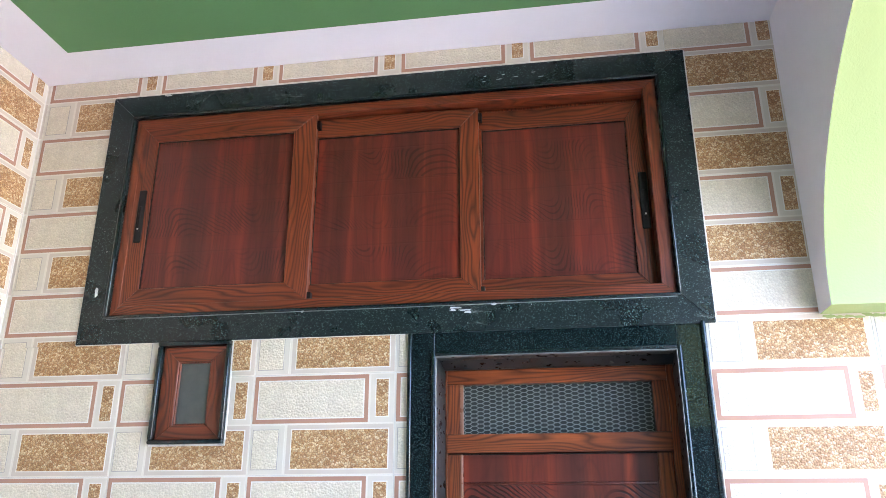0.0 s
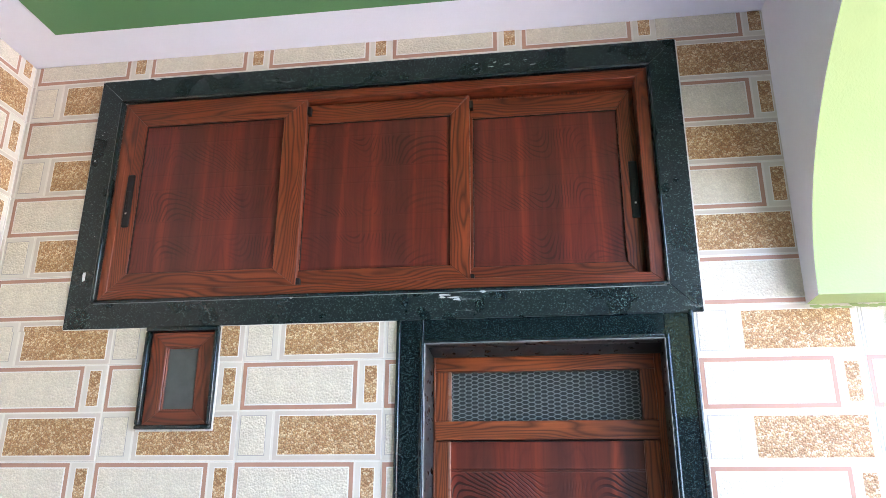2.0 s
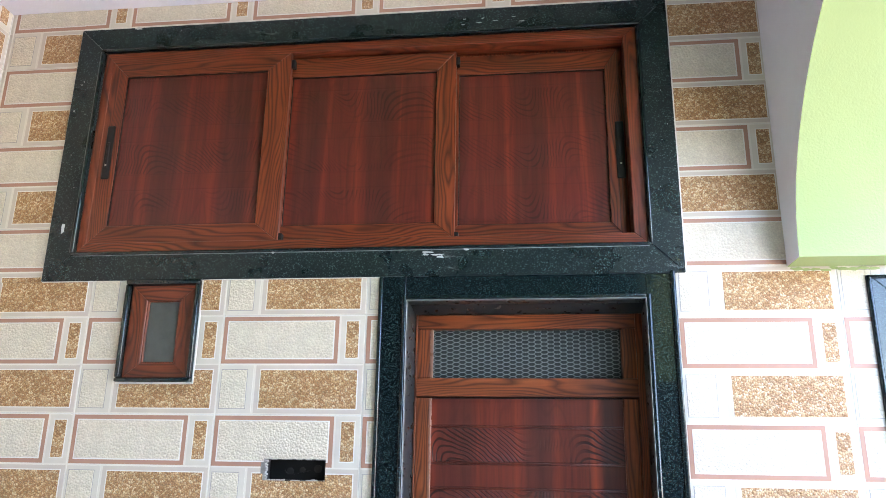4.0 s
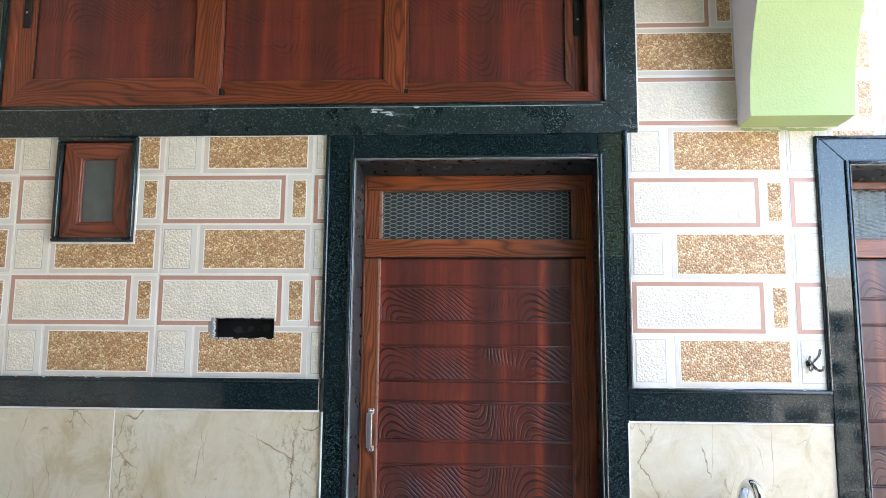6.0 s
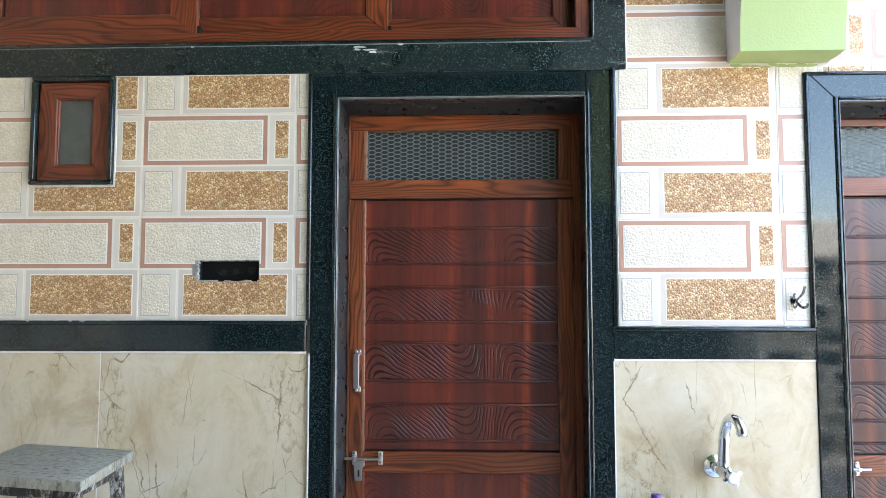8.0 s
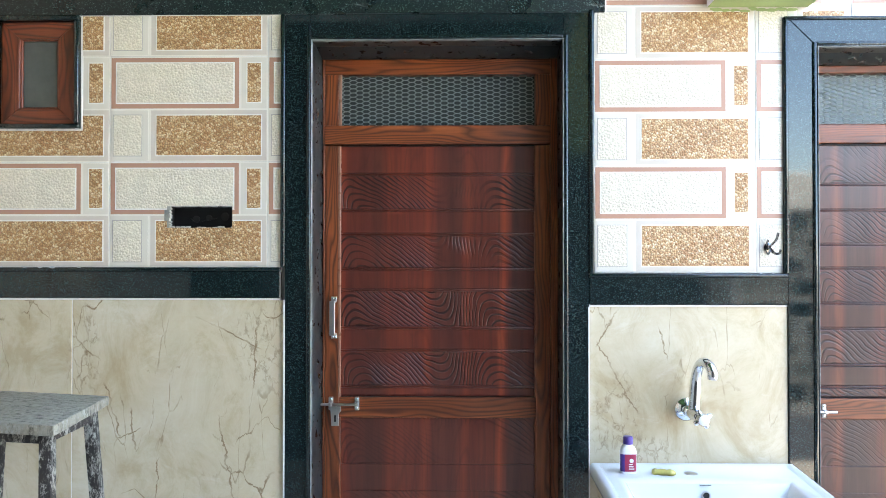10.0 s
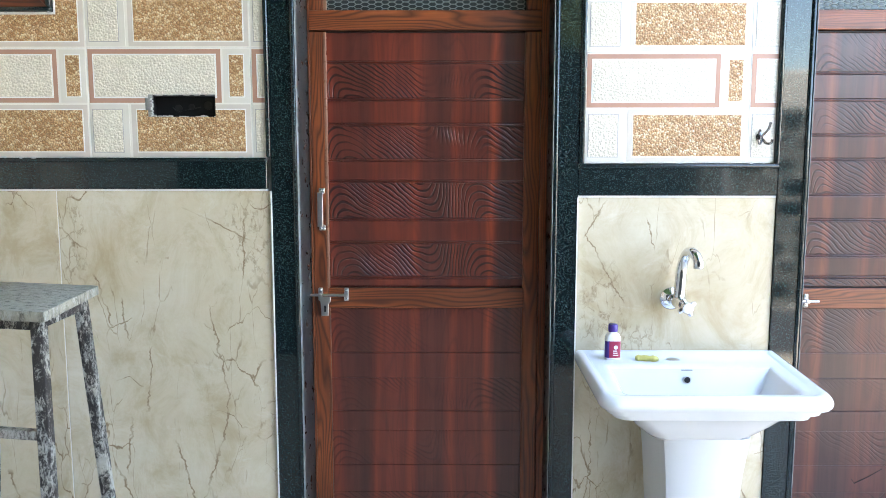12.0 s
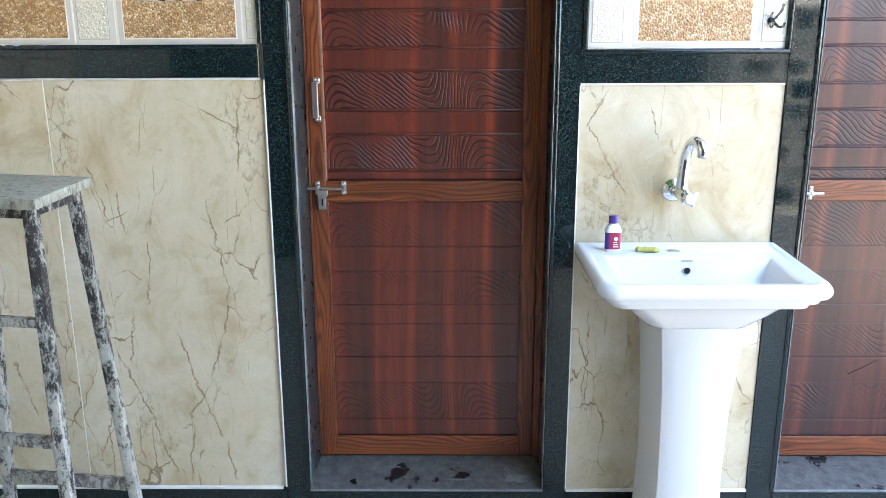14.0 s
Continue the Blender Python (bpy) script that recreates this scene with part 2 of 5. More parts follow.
VEINS = [
    (-0.175, 0.99, -0.128, 0.735, 0.0028), (-0.128, 0.735, -0.140, 0.640, 0.0028), (-0.140, 0.650, -0.205, 0.430, 0.0030), (-0.205, 0.433, -0.266, 0.340, 0.0026), (-0.266, 0.340, -0.278, 0.120, 0.0028),
    (-0.285, 0.590, -0.237, 0.419, 0.0030), (-0.237, 0.419, -0.178, 0.265, 0.0030), (-0.165, 0.240, -0.143, 0.125, 0.0026), (-0.468, 0.530, -0.386, 0.334, 0.0030), (-0.386, 0.334, -0.330, 0.150, 0.0030),
    (-0.415, 0.660, -0.432, 0.500, 0.0024), (-0.512, 0.380, -0.522, 0.120, 0.0024), (-0.780, 0.500, -0.735, 0.335, 0.0030),
    (-0.223, 1.268, -0.070, 1.190, 0.0022), (-0.066, 1.250, -0.078, 1.080, 0.0024), (-0.424, 1.010, -0.420, 0.90, 0.0022),
    (-0.500, 1.08, -0.455, 0.94, 0.0022), (-0.346, 0.870, -0.366, 0.690, 0.0020), (-0.59, 1.10, -0.50, 0.90, 0.0018),
    (0.945, 1.290, 0.893, 1.200, 0.0020), (0.893, 1.200, 1.000, 1.010, 0.0020), (1.065, 1.24, 1.09, 1.16, 0.0018), (0.918, 0.66, 0.905, 0.36, 0.0018), (1.335, 0.60, 1.345, 0.40, 0.0018),
]


def marble():
    """Cream polished slabs with brown veins; every slab has a picture of its own."""
    k = Nodes("cream_marble", 0.12)
    off = k.add("ShaderNodeCombineXYZ")
    r = k.random()
    k.put(off.inputs[0], k.math("MULTIPLY", r, 31.0))
    k.put(off.inputs[2], k.math("MULTIPLY", r, 17.0))
    v = k.add("ShaderNodeVectorMath")
    v.operation = "ADD"
    k.put(v.inputs[0], k.co)
    k.put(v.inputs[1], off.outputs[0])
    base = v.outputs[0]
    cloud = k.noise(1.9, 6, 0.60, 0.7, base)
    c = k.ramp(cloud, [(0.30, (0.465, 0.385, 0.255)), (0.44, (0.51, 0.435, 0.308)), (0.57, (0.545, 0.478, 0.358)), (0.74, (0.59, 0.54, 0.432))])
    c = k.mix(k.grey(k.noise(26.0, 6, 0.75, co=base), 0.5, 0.8, 0, 0.40), c, (0.43, 0.34, 0.22))
    pale = k.grey(k.noise(6.0, 5, 0.7, 1.0, k.mapped((1, 1, 1.8), shift=(5, 0, 9), co=base)), 0.58, 0.75, 0, 0.35)
    c = k.mix(pale, c, (0.68, 0.65, 0.57))
    mott = k.noise(7.0, 6, 0.72, 0.8, k.mapped((1, 1, 0.7), shift=(2, 0, 5), co=base))
    c = k.mix(1.0, c, k.ramp(mott, [(0.34, (0.84, 0.79, 0.71)), (0.5, (1.0, 1.0, 1.0)), (0.66, (1.07, 1.09, 1.13))]), "MULTIPLY")
    ink = (0.23, 0.16, 0.095)
    # long cracks, then crackle in a few places, then short hairlines
    for scale, wide, lean, stretch, spread, seen, gate, power in ((1.5, 0.0030, 0.22, 0.30, 1.3, 0.57, 0.06, 0.8), (3.6, 0.0050, -0.20, 0.36, 1.6, 0.56, 0.05, 0.8), (9.5, 0.024, 0.10, 0.50, 0.9, 0.52, 0.05, 0.9), (13.0, 0.022, -0.12, 0.28, 2.6, 0.50, 0.08, 0.6)):
        bent = k.shift(0.020, 46.0, k.shift(0.20, 4.2, k.mapped((1, 1, stretch), (0, lean, 0), (scale, 0, scale * 2), co=base)))
        edge = k.cells(scale, "DISTANCE_TO_EDGE", co=bent).outputs["Distance"]
        thick = k.grey(k.noise(9.0, 3, co=base), 0.35, 0.7, wide * 0.3, wide * 1.05)
        fine = k.grey(k.math("DIVIDE", edge, thick), 0.3, 1.0, 1.0, 0.0)
        fine = k.math("MINIMUM", k.math("MAXIMUM", fine, 0.0), 1.0)
        broken = k.grey(k.noise(2.2 * spread, 5, 0.62, co=k.mapped((1.5, 1, 0.6), (0, lean, 0), (scale * 3, 0, 1), co=base)), seen, seen + gate)
        c = k.mix(k.math("MULTIPLY", fine, k.math("MULTIPLY", broken, power)), c, ink)
    stain = k.grey(k.noise(3.2, 5, 0.55, co=k.mapped((1, 1, 1.8), co=base)), 0.56, 0.78, 0, 0.16)
    c = k.mix(stain, c, (0.40, 0.285, 0.150))
    # the veins that stand out: from (x, z) down to (x, z), half width
    at = k.add("ShaderNodeSeparateXYZ")
    k.put(at.inputs[0], k.co)
    kink = k.math("ADD", k.math("MULTIPLY", k.math("SUBTRACT", k.noise(16.0, 3, 0.6), 0.5), 0.045), k.math("MULTIPLY", k.math("SUBTRACT", k.noise(80.0, 3, 0.6), 0.5), 0.014))
    faded = k.grey(k.noise(13.0, 3, 0.6), 0.34, 0.52, 0.15, 1.0)
    for x0, z0, x1, z1, half in VEINS:
        way = (x1 - x0) / (z1 - z0)
        mid = k.math("ADD", k.math("ADD", k.math("MULTIPLY", k.math("SUBTRACT", at.outputs[2], z0), way), x0), kink)
        off = k.math("ABSOLUTE", k.math("SUBTRACT", at.outputs[0], mid))
        seen = k.math("MULTIPLY", k.grey(off, half * 0.5 * math.hypot(1, way), half * 1.3 * math.hypot(1, way), 1.0, 0.0), faded)
        seen = k.math("MULTIPLY", seen, k.math("MULTIPLY", k.grey(at.outputs[2], z1 - 0.01, z1 + 0.005), k.grey(at.outputs[2], z0 - 0.005, z0 + 0.01, 1.0, 0.0)))
        c = k.mix(k.math("MULTIPLY", seen, 0.85), c, ink)
    # crackle gathered beside the joint and above the basin
    web = k.cells(36.0, "DISTANCE_TO_EDGE", co=k.shift(0.020, 90.0, k.shift(0.045, 26.0, k.mapped((1, 1, 0.55))))).outputs["Distance"]
    web = k.math("MULTIPLY", k.grey(web, 0.02, 0.09, 1.0, 0.0), k.grey(k.noise(40.0, 4, 0.6), 0.42, 0.56, 0.1, 1.0))
    for x0, z0, wide, high in ((-0.560, 1.17, 0.055, 0.17), (-0.06, 1.20, 0.09, 0.14), (0.945, 0.99, 0.085, 0.15), (-0.40, 0.35, 0.05, 0.10), (-0.34, 0.22, 0.04, 0.09), (1.02, 0.90, 0.10, 0.05)):
        p = k.math("POWER", k.math("DIVIDE", k.math("SUBTRACT", at.outputs[0], x0), wide), 2.0)
        q = k.math("POWER", k.math("DIVIDE", k.math("SUBTRACT", at.outputs[2], z0), high), 2.0)
        near = k.grey(k.math("ADD", k.math("ADD", p, q), k.math("MULTIPLY", k.noise(22.0, 4), 1.2)), 0.9, 1.5, 1.0, 0.0)
        c = k.mix(k.math("MULTIPLY", k.math("MULTIPLY", near, web), 0.6), c, ink)
    k.color(c)
    k.rough(k.grey(k.noise(12.0, 4), 0.3, 0.8, 0.10, 0.25))
    return k.m


def paint(name, color, rough=0.7, tooth=0.0006):
    k = Nodes(name, rough)
    n = k.grey(k.noise(2.2, 5, 0.6), 0.3, 0.75)
    k.color(k.mix(n, color, [c * 0.92 for c in color]))
    k.bump(k.math("ADD", k.noise(160.0, 3), k.math("MULTIPLY", k.noise(7.0, 3), 3.0)), tooth)
    return k.m


def splashed(name, base, splash, amount, rough=0.6, metal=0.0, low=0.0):
    """Old paint under splashes of lime and cement."""
    k = Nodes(name, rough, metal)
    co = k.shift(0.02, 40.0)
    at = k.add("ShaderNodeSeparateXYZ")
    k.put(at.inputs[0], k.co)
    much = k.math("SUBTRACT", k.noise(44.0, 9, 0.84, co=k.mapped((1, 1, 0.42), co=co)), k.math("MULTIPLY", k.math("SUBTRACT", at.outputs[2], 0.5), low))
    blot = k.grey(much, amount, amount + 0.08)
    run = k.grey(k.noise(60.0, 5, 0.7, co=k.mapped((1, 1, 0.35))), 0.50, 0.66)
    c = k.mix(run, base, [b * 0.35 for b in base])
    c = k.mix(blot, c, k.mix(k.noise(90.0, 4), splash, [s * 0.55 for s in splash]))
    k.color(c)
    k.bump(k.math("ADD", blot, k.noise(130.0, 4)), 0.0012)
    return k.m


def plain(name, color, rough=0.5, metal=0.0, spec=0.5, wear=0.12):
    k = Nodes(name, rough, metal, color, spec)
    n = k.grey(k.noise(25.0, 5, 0.65), 0.35, 0.75)
    k.color(k.mix(n, color, [c * (1 - wear) for c in color]))
    k.rough(k.grey(k.noise(40.0, 4), 0.3, 0.75, rough * 0.85, min(1.0, rough * 1.2)))
    return k.m


GRANITE = granite("black_granite", 0.0, 0.03, 0.11, 0.5)
HAZY_GRANITE = granite("dusty_black_granite", 0.018, 0.24, 0.40, 0.4)
THRESHOLD = dusty_granite()
JAMB = plain("dusty_cut_granite", (0.018, 0.025, 0.027), 0.30, wear=0.2)
# pale grey for worn edges, also painting the highlight along the polished beads
EDGE = plain("worn_highlight_stone", (0.21, 0.225, 0.23), 0.45, wear=0.6)
# one foil twice: the differing cast of the light is put into its tint
WOOD_V = frame_wood("frame_wood_upright", "z", (0.92, 0.81, 0.86))
WOOD_H = frame_wood("frame_wood_level", "x", (0.92, 0.81, 0.86))
DOOR_WOOD_V = frame_wood("door_wood_upright", "z", (1.05, 1.14, 1.06))
DOOR_WOOD_H = frame_wood("door_wood_level", "x", (1.05, 1.14, 1.06))
BEAD = plain("pale_bead", (0.27, 0.135, 0.085), 0.3, wear=0.25)
BOARD = board_wood("red_board", 0.0)
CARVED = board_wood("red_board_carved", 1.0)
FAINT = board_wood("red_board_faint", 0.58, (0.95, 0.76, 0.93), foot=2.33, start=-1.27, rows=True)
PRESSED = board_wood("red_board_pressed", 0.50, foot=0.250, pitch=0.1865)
# duller boards, with the sky's mauve reflection mixed into their tint
DULL_SHEEN = (0.58, 0.80, 1.05)
BROWN_BOARDS = [board_wood("brown_board", 0.0, DULL_SHEEN), board_wood("brown_board_carved", 0.85, DULL_SHEEN, foot=1.121, pitch=0.179), board_wood("brown_board_faint", 0.4, DULL_SHEEN, foot=0.250, pitch=0.1865)]
MARBLE = marble()
WHITE_PAINT = paint("white_wall_paint", (0.80, 0.78, 0.86))
CEILING_GREEN = paint("ceiling_green_paint", (0.10, 0.235, 0.095), 0.6)
ARCH_GREEN = paint("arch_green_paint", (0.31, 0.390, 0.160), 0.6)
GROUT = plain("white_grout", (0.74, 0.72, 0.69), 0.8)
PLASTER = plain("raw_plaster", (0.42, 0.41, 0.38), 0.9, wear=0.4)
CERAMIC = plain("white_ceramic", (0.66, 0.67, 0.685), 0.07, wear=0.02)
CHROME = plain("chrome", (0.72, 0.73, 0.75), 0.08, 1.0, wear=0.05)
STEEL = plain("brushed_steel", (0.60, 0.585, 0.57), 0.33, 1.0)
DARKCHROME = plain("dark_chrome", (0.30, 0.29, 0.28), 0.16, 1.0, wear=0.3)
BLACK = plain("black_plastic", (0.008, 0.008, 0.009), 0.5, spec=0.3)
DARK = plain("painted_dark", (0.03, 0.03, 0.03), 0.8)
MESHWIRE = plain("pale_mesh", (0.17, 0.195, 0.185), 0.5)
SMOKED = plain("smoked_glass", (0.058, 0.067, 0.064), 0.22, wear=0.25)
DUSTGLASS = plain("dusty_grey_glass", (0.078, 0.090, 0.085), 0.35, wear=0.3)
STOOL_LEG = splashed("splashed_leg", (0.024, 0.019, 0.017), (0.52, 0.50, 0.44), 0.440, low=0.12)
STOOL_RUNG = splashed("splashed_rung", (0.12, 0.10, 0.09), (0.52, 0.49, 0.43), 0.46)
STOOL_TOP = splashed("splashed_top", (0.37, 0.36, 0.305), (0.47, 0.455, 0.395), 0.50, 0.75)
STOOL_EDGE = splashed("splashed_edge", (0.34, 0.32, 0.255), (0.54, 0.52, 0.45), 0.48, 0.75)
PURPLE = plain("purple_plastic", (0.065, 0.03, 0.22), 0.35)
RED = plain("red_label", (0.32, 0.02, 0.06), 0.4)
WHITEPLASTIC = plain("white_plastic", (0.75, 0.74, 0.76), 0.35)
YELLOW = plain("yellow_wrap", (0.52, 0.46, 0.13), 0.35, wear=0.35)
DARK_PAINT = paint("dark_wall_paint", (0.06, 0.066, 0.066))
CONCRETE = paint("grey_floor_cement", (0.46, 0.41, 0.335), 0.6, 0.001)
DUST = plain("pale_dust", (0.19, 0.195, 0.20), 0.9, wear=0.7)
SMEAR = plain("white_smear", (0.62, 0.63, 0.64), 0.8, wear=0.4)


# ---- building helpers ----
def finish(name, bm, mats, parent=None, smooth=False):
    me = bpy.data.meshes.new(name)
    bm.normal_update()
    bm.to_mesh(me)
    bm.free()
    for m in mats if isinstance(mats, (list, tuple)) else [mats]:
        me.materials.append(m)
    if smooth:
        me.shade_smooth()
        me.set_sharp_from_angle(angle=radians(38))
    ob = new(name, me)
    if parent:
        ob.parent = parent
    return ob


def part(name, bm, material, parent, label="", smooth=False):
    ob = finish(name, bm, material, parent, smooth)
    return tagged(ob, label) if label else ob


def holder(name, label, category, kind="", at=(0, 0, 0), group=""):
    ob = new(name)
    ob.location = at
    ob.empty_display_size = 0.05
    return tagged(ob, label, category, group, kind)


def cube(x0, x1, y0, y1, z0, z1, bevel=0.0, bm=None, seg=1):
    """A box, its edges rounded."""
    own = bmesh.new()
    bmesh.ops.create_cube(own, size=1.0, matrix=Matrix.LocRotScale(((x0 + x1) / 2, (y0 + y1) / 2, (z0 + z1) / 2), None, (x1 - x0, y1 - y0, z1 - z0)))
    if bevel:
        bmesh.ops.bevel(own, geom=own.edges[:], offset=bevel, segments=seg, profile=0.5, affect="EDGES")
    if bm is None:
        return own
    add_to(bm, own)
    return bm


def add_to(bm, other, m=None):
    if m is not None:
        other.transform(m)
    me = bpy.data.meshes.new("tmp")
    other.to_mesh(me)
    other.free()
    bm.from_mesh(me)
    bpy.data.meshes.remove(me)
    return bm


def prism(poly, y0, y1, bevel=0.0):
    """A plate with the outline poly (x, z), from y0 back to y1."""
    bm = bmesh.new()
    f = bm.faces.new([bm.verts.new((x, y0, z)) for x, z in poly])
    out = bmesh.ops.extrude_face_region(bm, geom=[f])
    bmesh.ops.translate(bm, verts=[v for v in out["geom"] if isinstance(v, bmesh.types.BMVert)], vec=(0, y1 - y0, 0))
    bmesh.ops.recalc_face_normals(bm, faces=bm.faces[:])
    if bevel:
        bmesh.ops.bevel(bm, geom=bm.edges[:], offset=bevel, segments=1, profile=0.5, affect="EDGES")
    return bm


def prism_z(poly, z0, z1):
    """An upright bar with the plan poly (x, y)."""
    bm = bmesh.new()
    f = bm.faces.new([bm.verts.new((x, y, z0)) for x, y in poly])
    out = bmesh.ops.extrude_face_region(bm, geom=[f])
    bmesh.ops.translate(bm, verts=[v for v in out["geom"] if isinstance(v, bmesh.types.BMVert)], vec=(0, 0, z1 - z0))
    bmesh.ops.recalc_face_normals(bm, faces=bm.faces[:])
    return bm


def tube(points, radius, sides=12, bm=None, closed=False):
    """A round bar along points; radius is one number or one per point."""
    bm = bm or bmesh.new()
    pts = [Vector(p) for p in points]
    rad = radius if isinstance(radius, (list, tuple)) else [radius] * len(pts)
    rings, side = [], None
    for n, p in enumerate(pts):
        way = (pts[min(n + 1, len(pts) - 1)] - pts[max(n - 1, 0)]).normalized()
        side = way.orthogonal().normalized() if side is None else (side - way * side.dot(way)).normalized()
        up = way.cross(side)
        rings.append([bm.verts.new(p + rad[n] * (math.cos(a) * side + math.sin(a) * up)) for a in (2 * math.pi * i / sides for i in range(sides))])
    for a, b in zip(rings, rings[1:]):
        for i in range(sides):
            bm.faces.new((a[i], a[(i + 1) % sides], b[(i + 1) % sides], b[i]))
    bm.faces.new(rings[0][::-1])
    bm.faces.new(rings[-1])
    return bm


def lathe(profile, centre, axis="z", sides=28):
    """A turned form: profile of (radius, height) along an axis through centre."""
    bm = bmesh.new()
    rings = []
    for r, hgt in profile:
        ring = []
        for i in range(sides):
            a = 2 * math.pi * i / sides
            u, v = r * math.cos(a), r * math.sin(a)
            ring.append(bm.verts.new(Vector(centre) + Vector((u, v, hgt) if axis == "z" else (u, -hgt, v))))
        rings.append(ring)
    for a, b in zip(rings, rings[1:]):
        for i in range(sides):
            bm.faces.new((a[i], a[(i + 1) % sides], b[(i + 1) % sides], b[i]))
    bm.faces.new(rings[0][::-1])
    bm.faces.new(rings[-1])
    bmesh.ops.recalc_face_normals(bm, faces=bm.faces[:])
    return bm


def smooth_path(points, steps=6):
    """A soft curve through points."""
    p = [Vector(q) for q in points]
    p = [2 * p[0] - p[1], *p, 2 * p[-1] - p[-2]]
    out = []
    for a, b, c, d in zip(p, p[1:], p[2:], p[3:]):
        for s in range(steps):
            t = s / steps
            out.append(0.5 * (2 * b + (c - a) * t + (2 * a - 5 * b + 4 * c - d) * t**2 + (3 * b - a - 3 * c + d) * t**3))
    return out + [p[-2]]


def minus(rect, holes):
    """What is left of a rectangle (a0, a1, b0, b1) outside the holes, as rectangles."""
    holes = [h for h in holes if h[0] < rect[1] and h[1] > rect[0] and h[2] < rect[3] and h[3] > rect[2]]
    a = sorted({rect[0], rect[1], *[v for h in holes for v in h[:2] if rect[0] < v < rect[1]]})
    b = sorted({rect[2], rect[3], *[v for h in holes for v in h[2:] if rect[2] < v < rect[3]]})
    out = []
    for a0, a1 in zip(a, a[1:]):
        for b0, b1 in zip(b, b[1:]):
            u, v = (a0 + a1) / 2, (b0 + b1) / 2
            if not any(h[0] < u < h[1] and h[2] < v < h[3] for h in holes):
                out.append((a0, a1, b0, b1))
    return out


# ---- the shell of the porch ----
WEST, CEIL, FRONT, EAST = -1.415, 3.148, -3.3, 4.6
DOOR_1, DOOR_2 = (0.083, 0.798, 0.094, 2.06), (1.500, 2.215, 0.094, 2.035)
WINDOW_1, WINDOW_2 = (-1.025, 0.815, 2.228, 2.967), (-0.806, -0.588, 1.822, 2.116)
SLOT = (-0.326, -0.139, 1.527, 1.588)
OPENINGS = [DOOR_1, DOOR_2, WINDOW_1, WINDOW_2]

bm = bmesh.new()
# upper height and east end are unseen, added to shade the porch from the sun
for x0, x1, z0, z1 in minus((WEST - 0.22, EAST, 0.0, 8.8), OPENINGS + [SLOT]):
    cube(x0, x1, 0.012, 0.26, z0, z1, 0, bm)
bmesh.ops.remove_doubles(bm, verts=bm.verts[:], dist=1e-5)
wall_north = tagged(finish("wall_north", bm, PLASTER), "house wall clad in relief tiles and cream marble", "wall", kind="structure")
wall_west = tagged(finish("wall_west", cube(WEST - 0.22, WEST - 0.012, FRONT, 0.012, 0, CEIL + 0.25), PLASTER), "side wall of the porch clad in relief tiles", "wall", kind="structure")
tagged(finish("floor", cube(WEST - 0.2, EAST, FRONT, 1.8, -0.2, 0.0), CONCRETE), "grey cement porch floor", "floor", kind="structure")

# unseen wall, added to dim the left bay and darken what the granite mirrors
tagged(finish("wall_south", cube(WEST - 0.22, 2.45, FRONT - 0.2, FRONT, 0, CEIL + 0.25), DARK_PAINT), "added unseen dark wall closing the porch", "wall", kind="structure")

# an unseen closed room added behind the doors, its darkness painted on the walls
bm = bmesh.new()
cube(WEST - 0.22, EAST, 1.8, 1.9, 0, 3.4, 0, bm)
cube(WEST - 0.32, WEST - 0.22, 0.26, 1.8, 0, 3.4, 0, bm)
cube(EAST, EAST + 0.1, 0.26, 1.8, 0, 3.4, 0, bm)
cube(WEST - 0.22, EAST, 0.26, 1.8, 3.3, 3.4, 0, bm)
tagged(finish("wall_inner", bm, DARK), "added room behind the doors with walls painted dark", "wall", kind="structure")

# ceiling: white border round a green field
bm = cube(WEST - 0.22, 1.2, FRONT, 0.012, CEIL, CEIL + 0.15)
tagged(finish("ceiling", bm, WHITE_PAINT), "white painted porch ceiling border", "ceiling", kind="structure")
bm = cube(WEST + 0.208, 0.995, FRONT + 0.2, -0.192, CEIL - 0.004, CEIL + 0.01, 0.0015)
tagged(finish("ceiling_field", bm, CEILING_GREEN), "deep green painted ceiling field", "ceiling", kind="structure")


def arch_beam():
    """A beam from the house wall to the porch front, its underside an arch."""
    top, d0, a, b = CEIL + 0.15, 0.108, 1.44, 0.83
    line = [(0.0, 2.146), (d0, 2.146)]
    for i in range(1, 48):
        t = math.pi * i / 48
        line.append((d0 + a * (1 - math.cos(t)), 2.146 + b * math.sin(t)))
    # unseen pier added under the far end, painted dark for the stone's reflections
    line += [(d0 + 2 * a, 2.146), (d0 + 2 * a, 0.0), (d0 + 2 * a + 0.3, 0.0), (d0 + 2 * a + 0.3, top)]
    bm = bmesh.new()
    for i, ((d1, z1), (d2, z2)) in enumerate(zip(line, line[1:])):
        a1, a2, b1, b2 = [bm.verts.new((x, -d, z)) for x in (1.2, 1.482) for d, z in ((d1, z1), (d2, z2))]
        f = bm.faces.new((a1, a2, b2, b1))
        f.material_index = 1 if i < 49 else 2
        f.smooth = 0 < i < 49
        if d2 > d1:
            at, au, bt, bu = [bm.verts.new((x, -d, top)) for x in (1.2, 1.482) for d in (d1, d2)]
            for side in ((a1, at, au, a2), (b2, bu, bt, b1)):
                bm.faces.new(side).material_index = 2 if i > 49 else 0
            bm.faces.new((at, bt, bu, au))
    bmesh.ops.remove_doubles(bm, verts=bm.verts[:], dist=1e-6)
    bmesh.ops.recalc_face_normals(bm, faces=bm.faces[:])
    for e in bm.edges:
        e.smooth = all(f.smooth for f in e.link_faces)
    ob = finish("arch_beam", bm, [WHITE_PAINT, ARCH_GREEN, DARK_PAINT])
    return tagged(ob, "white beam with a light green arched underside", "arch", kind="structure")


arch_beam()

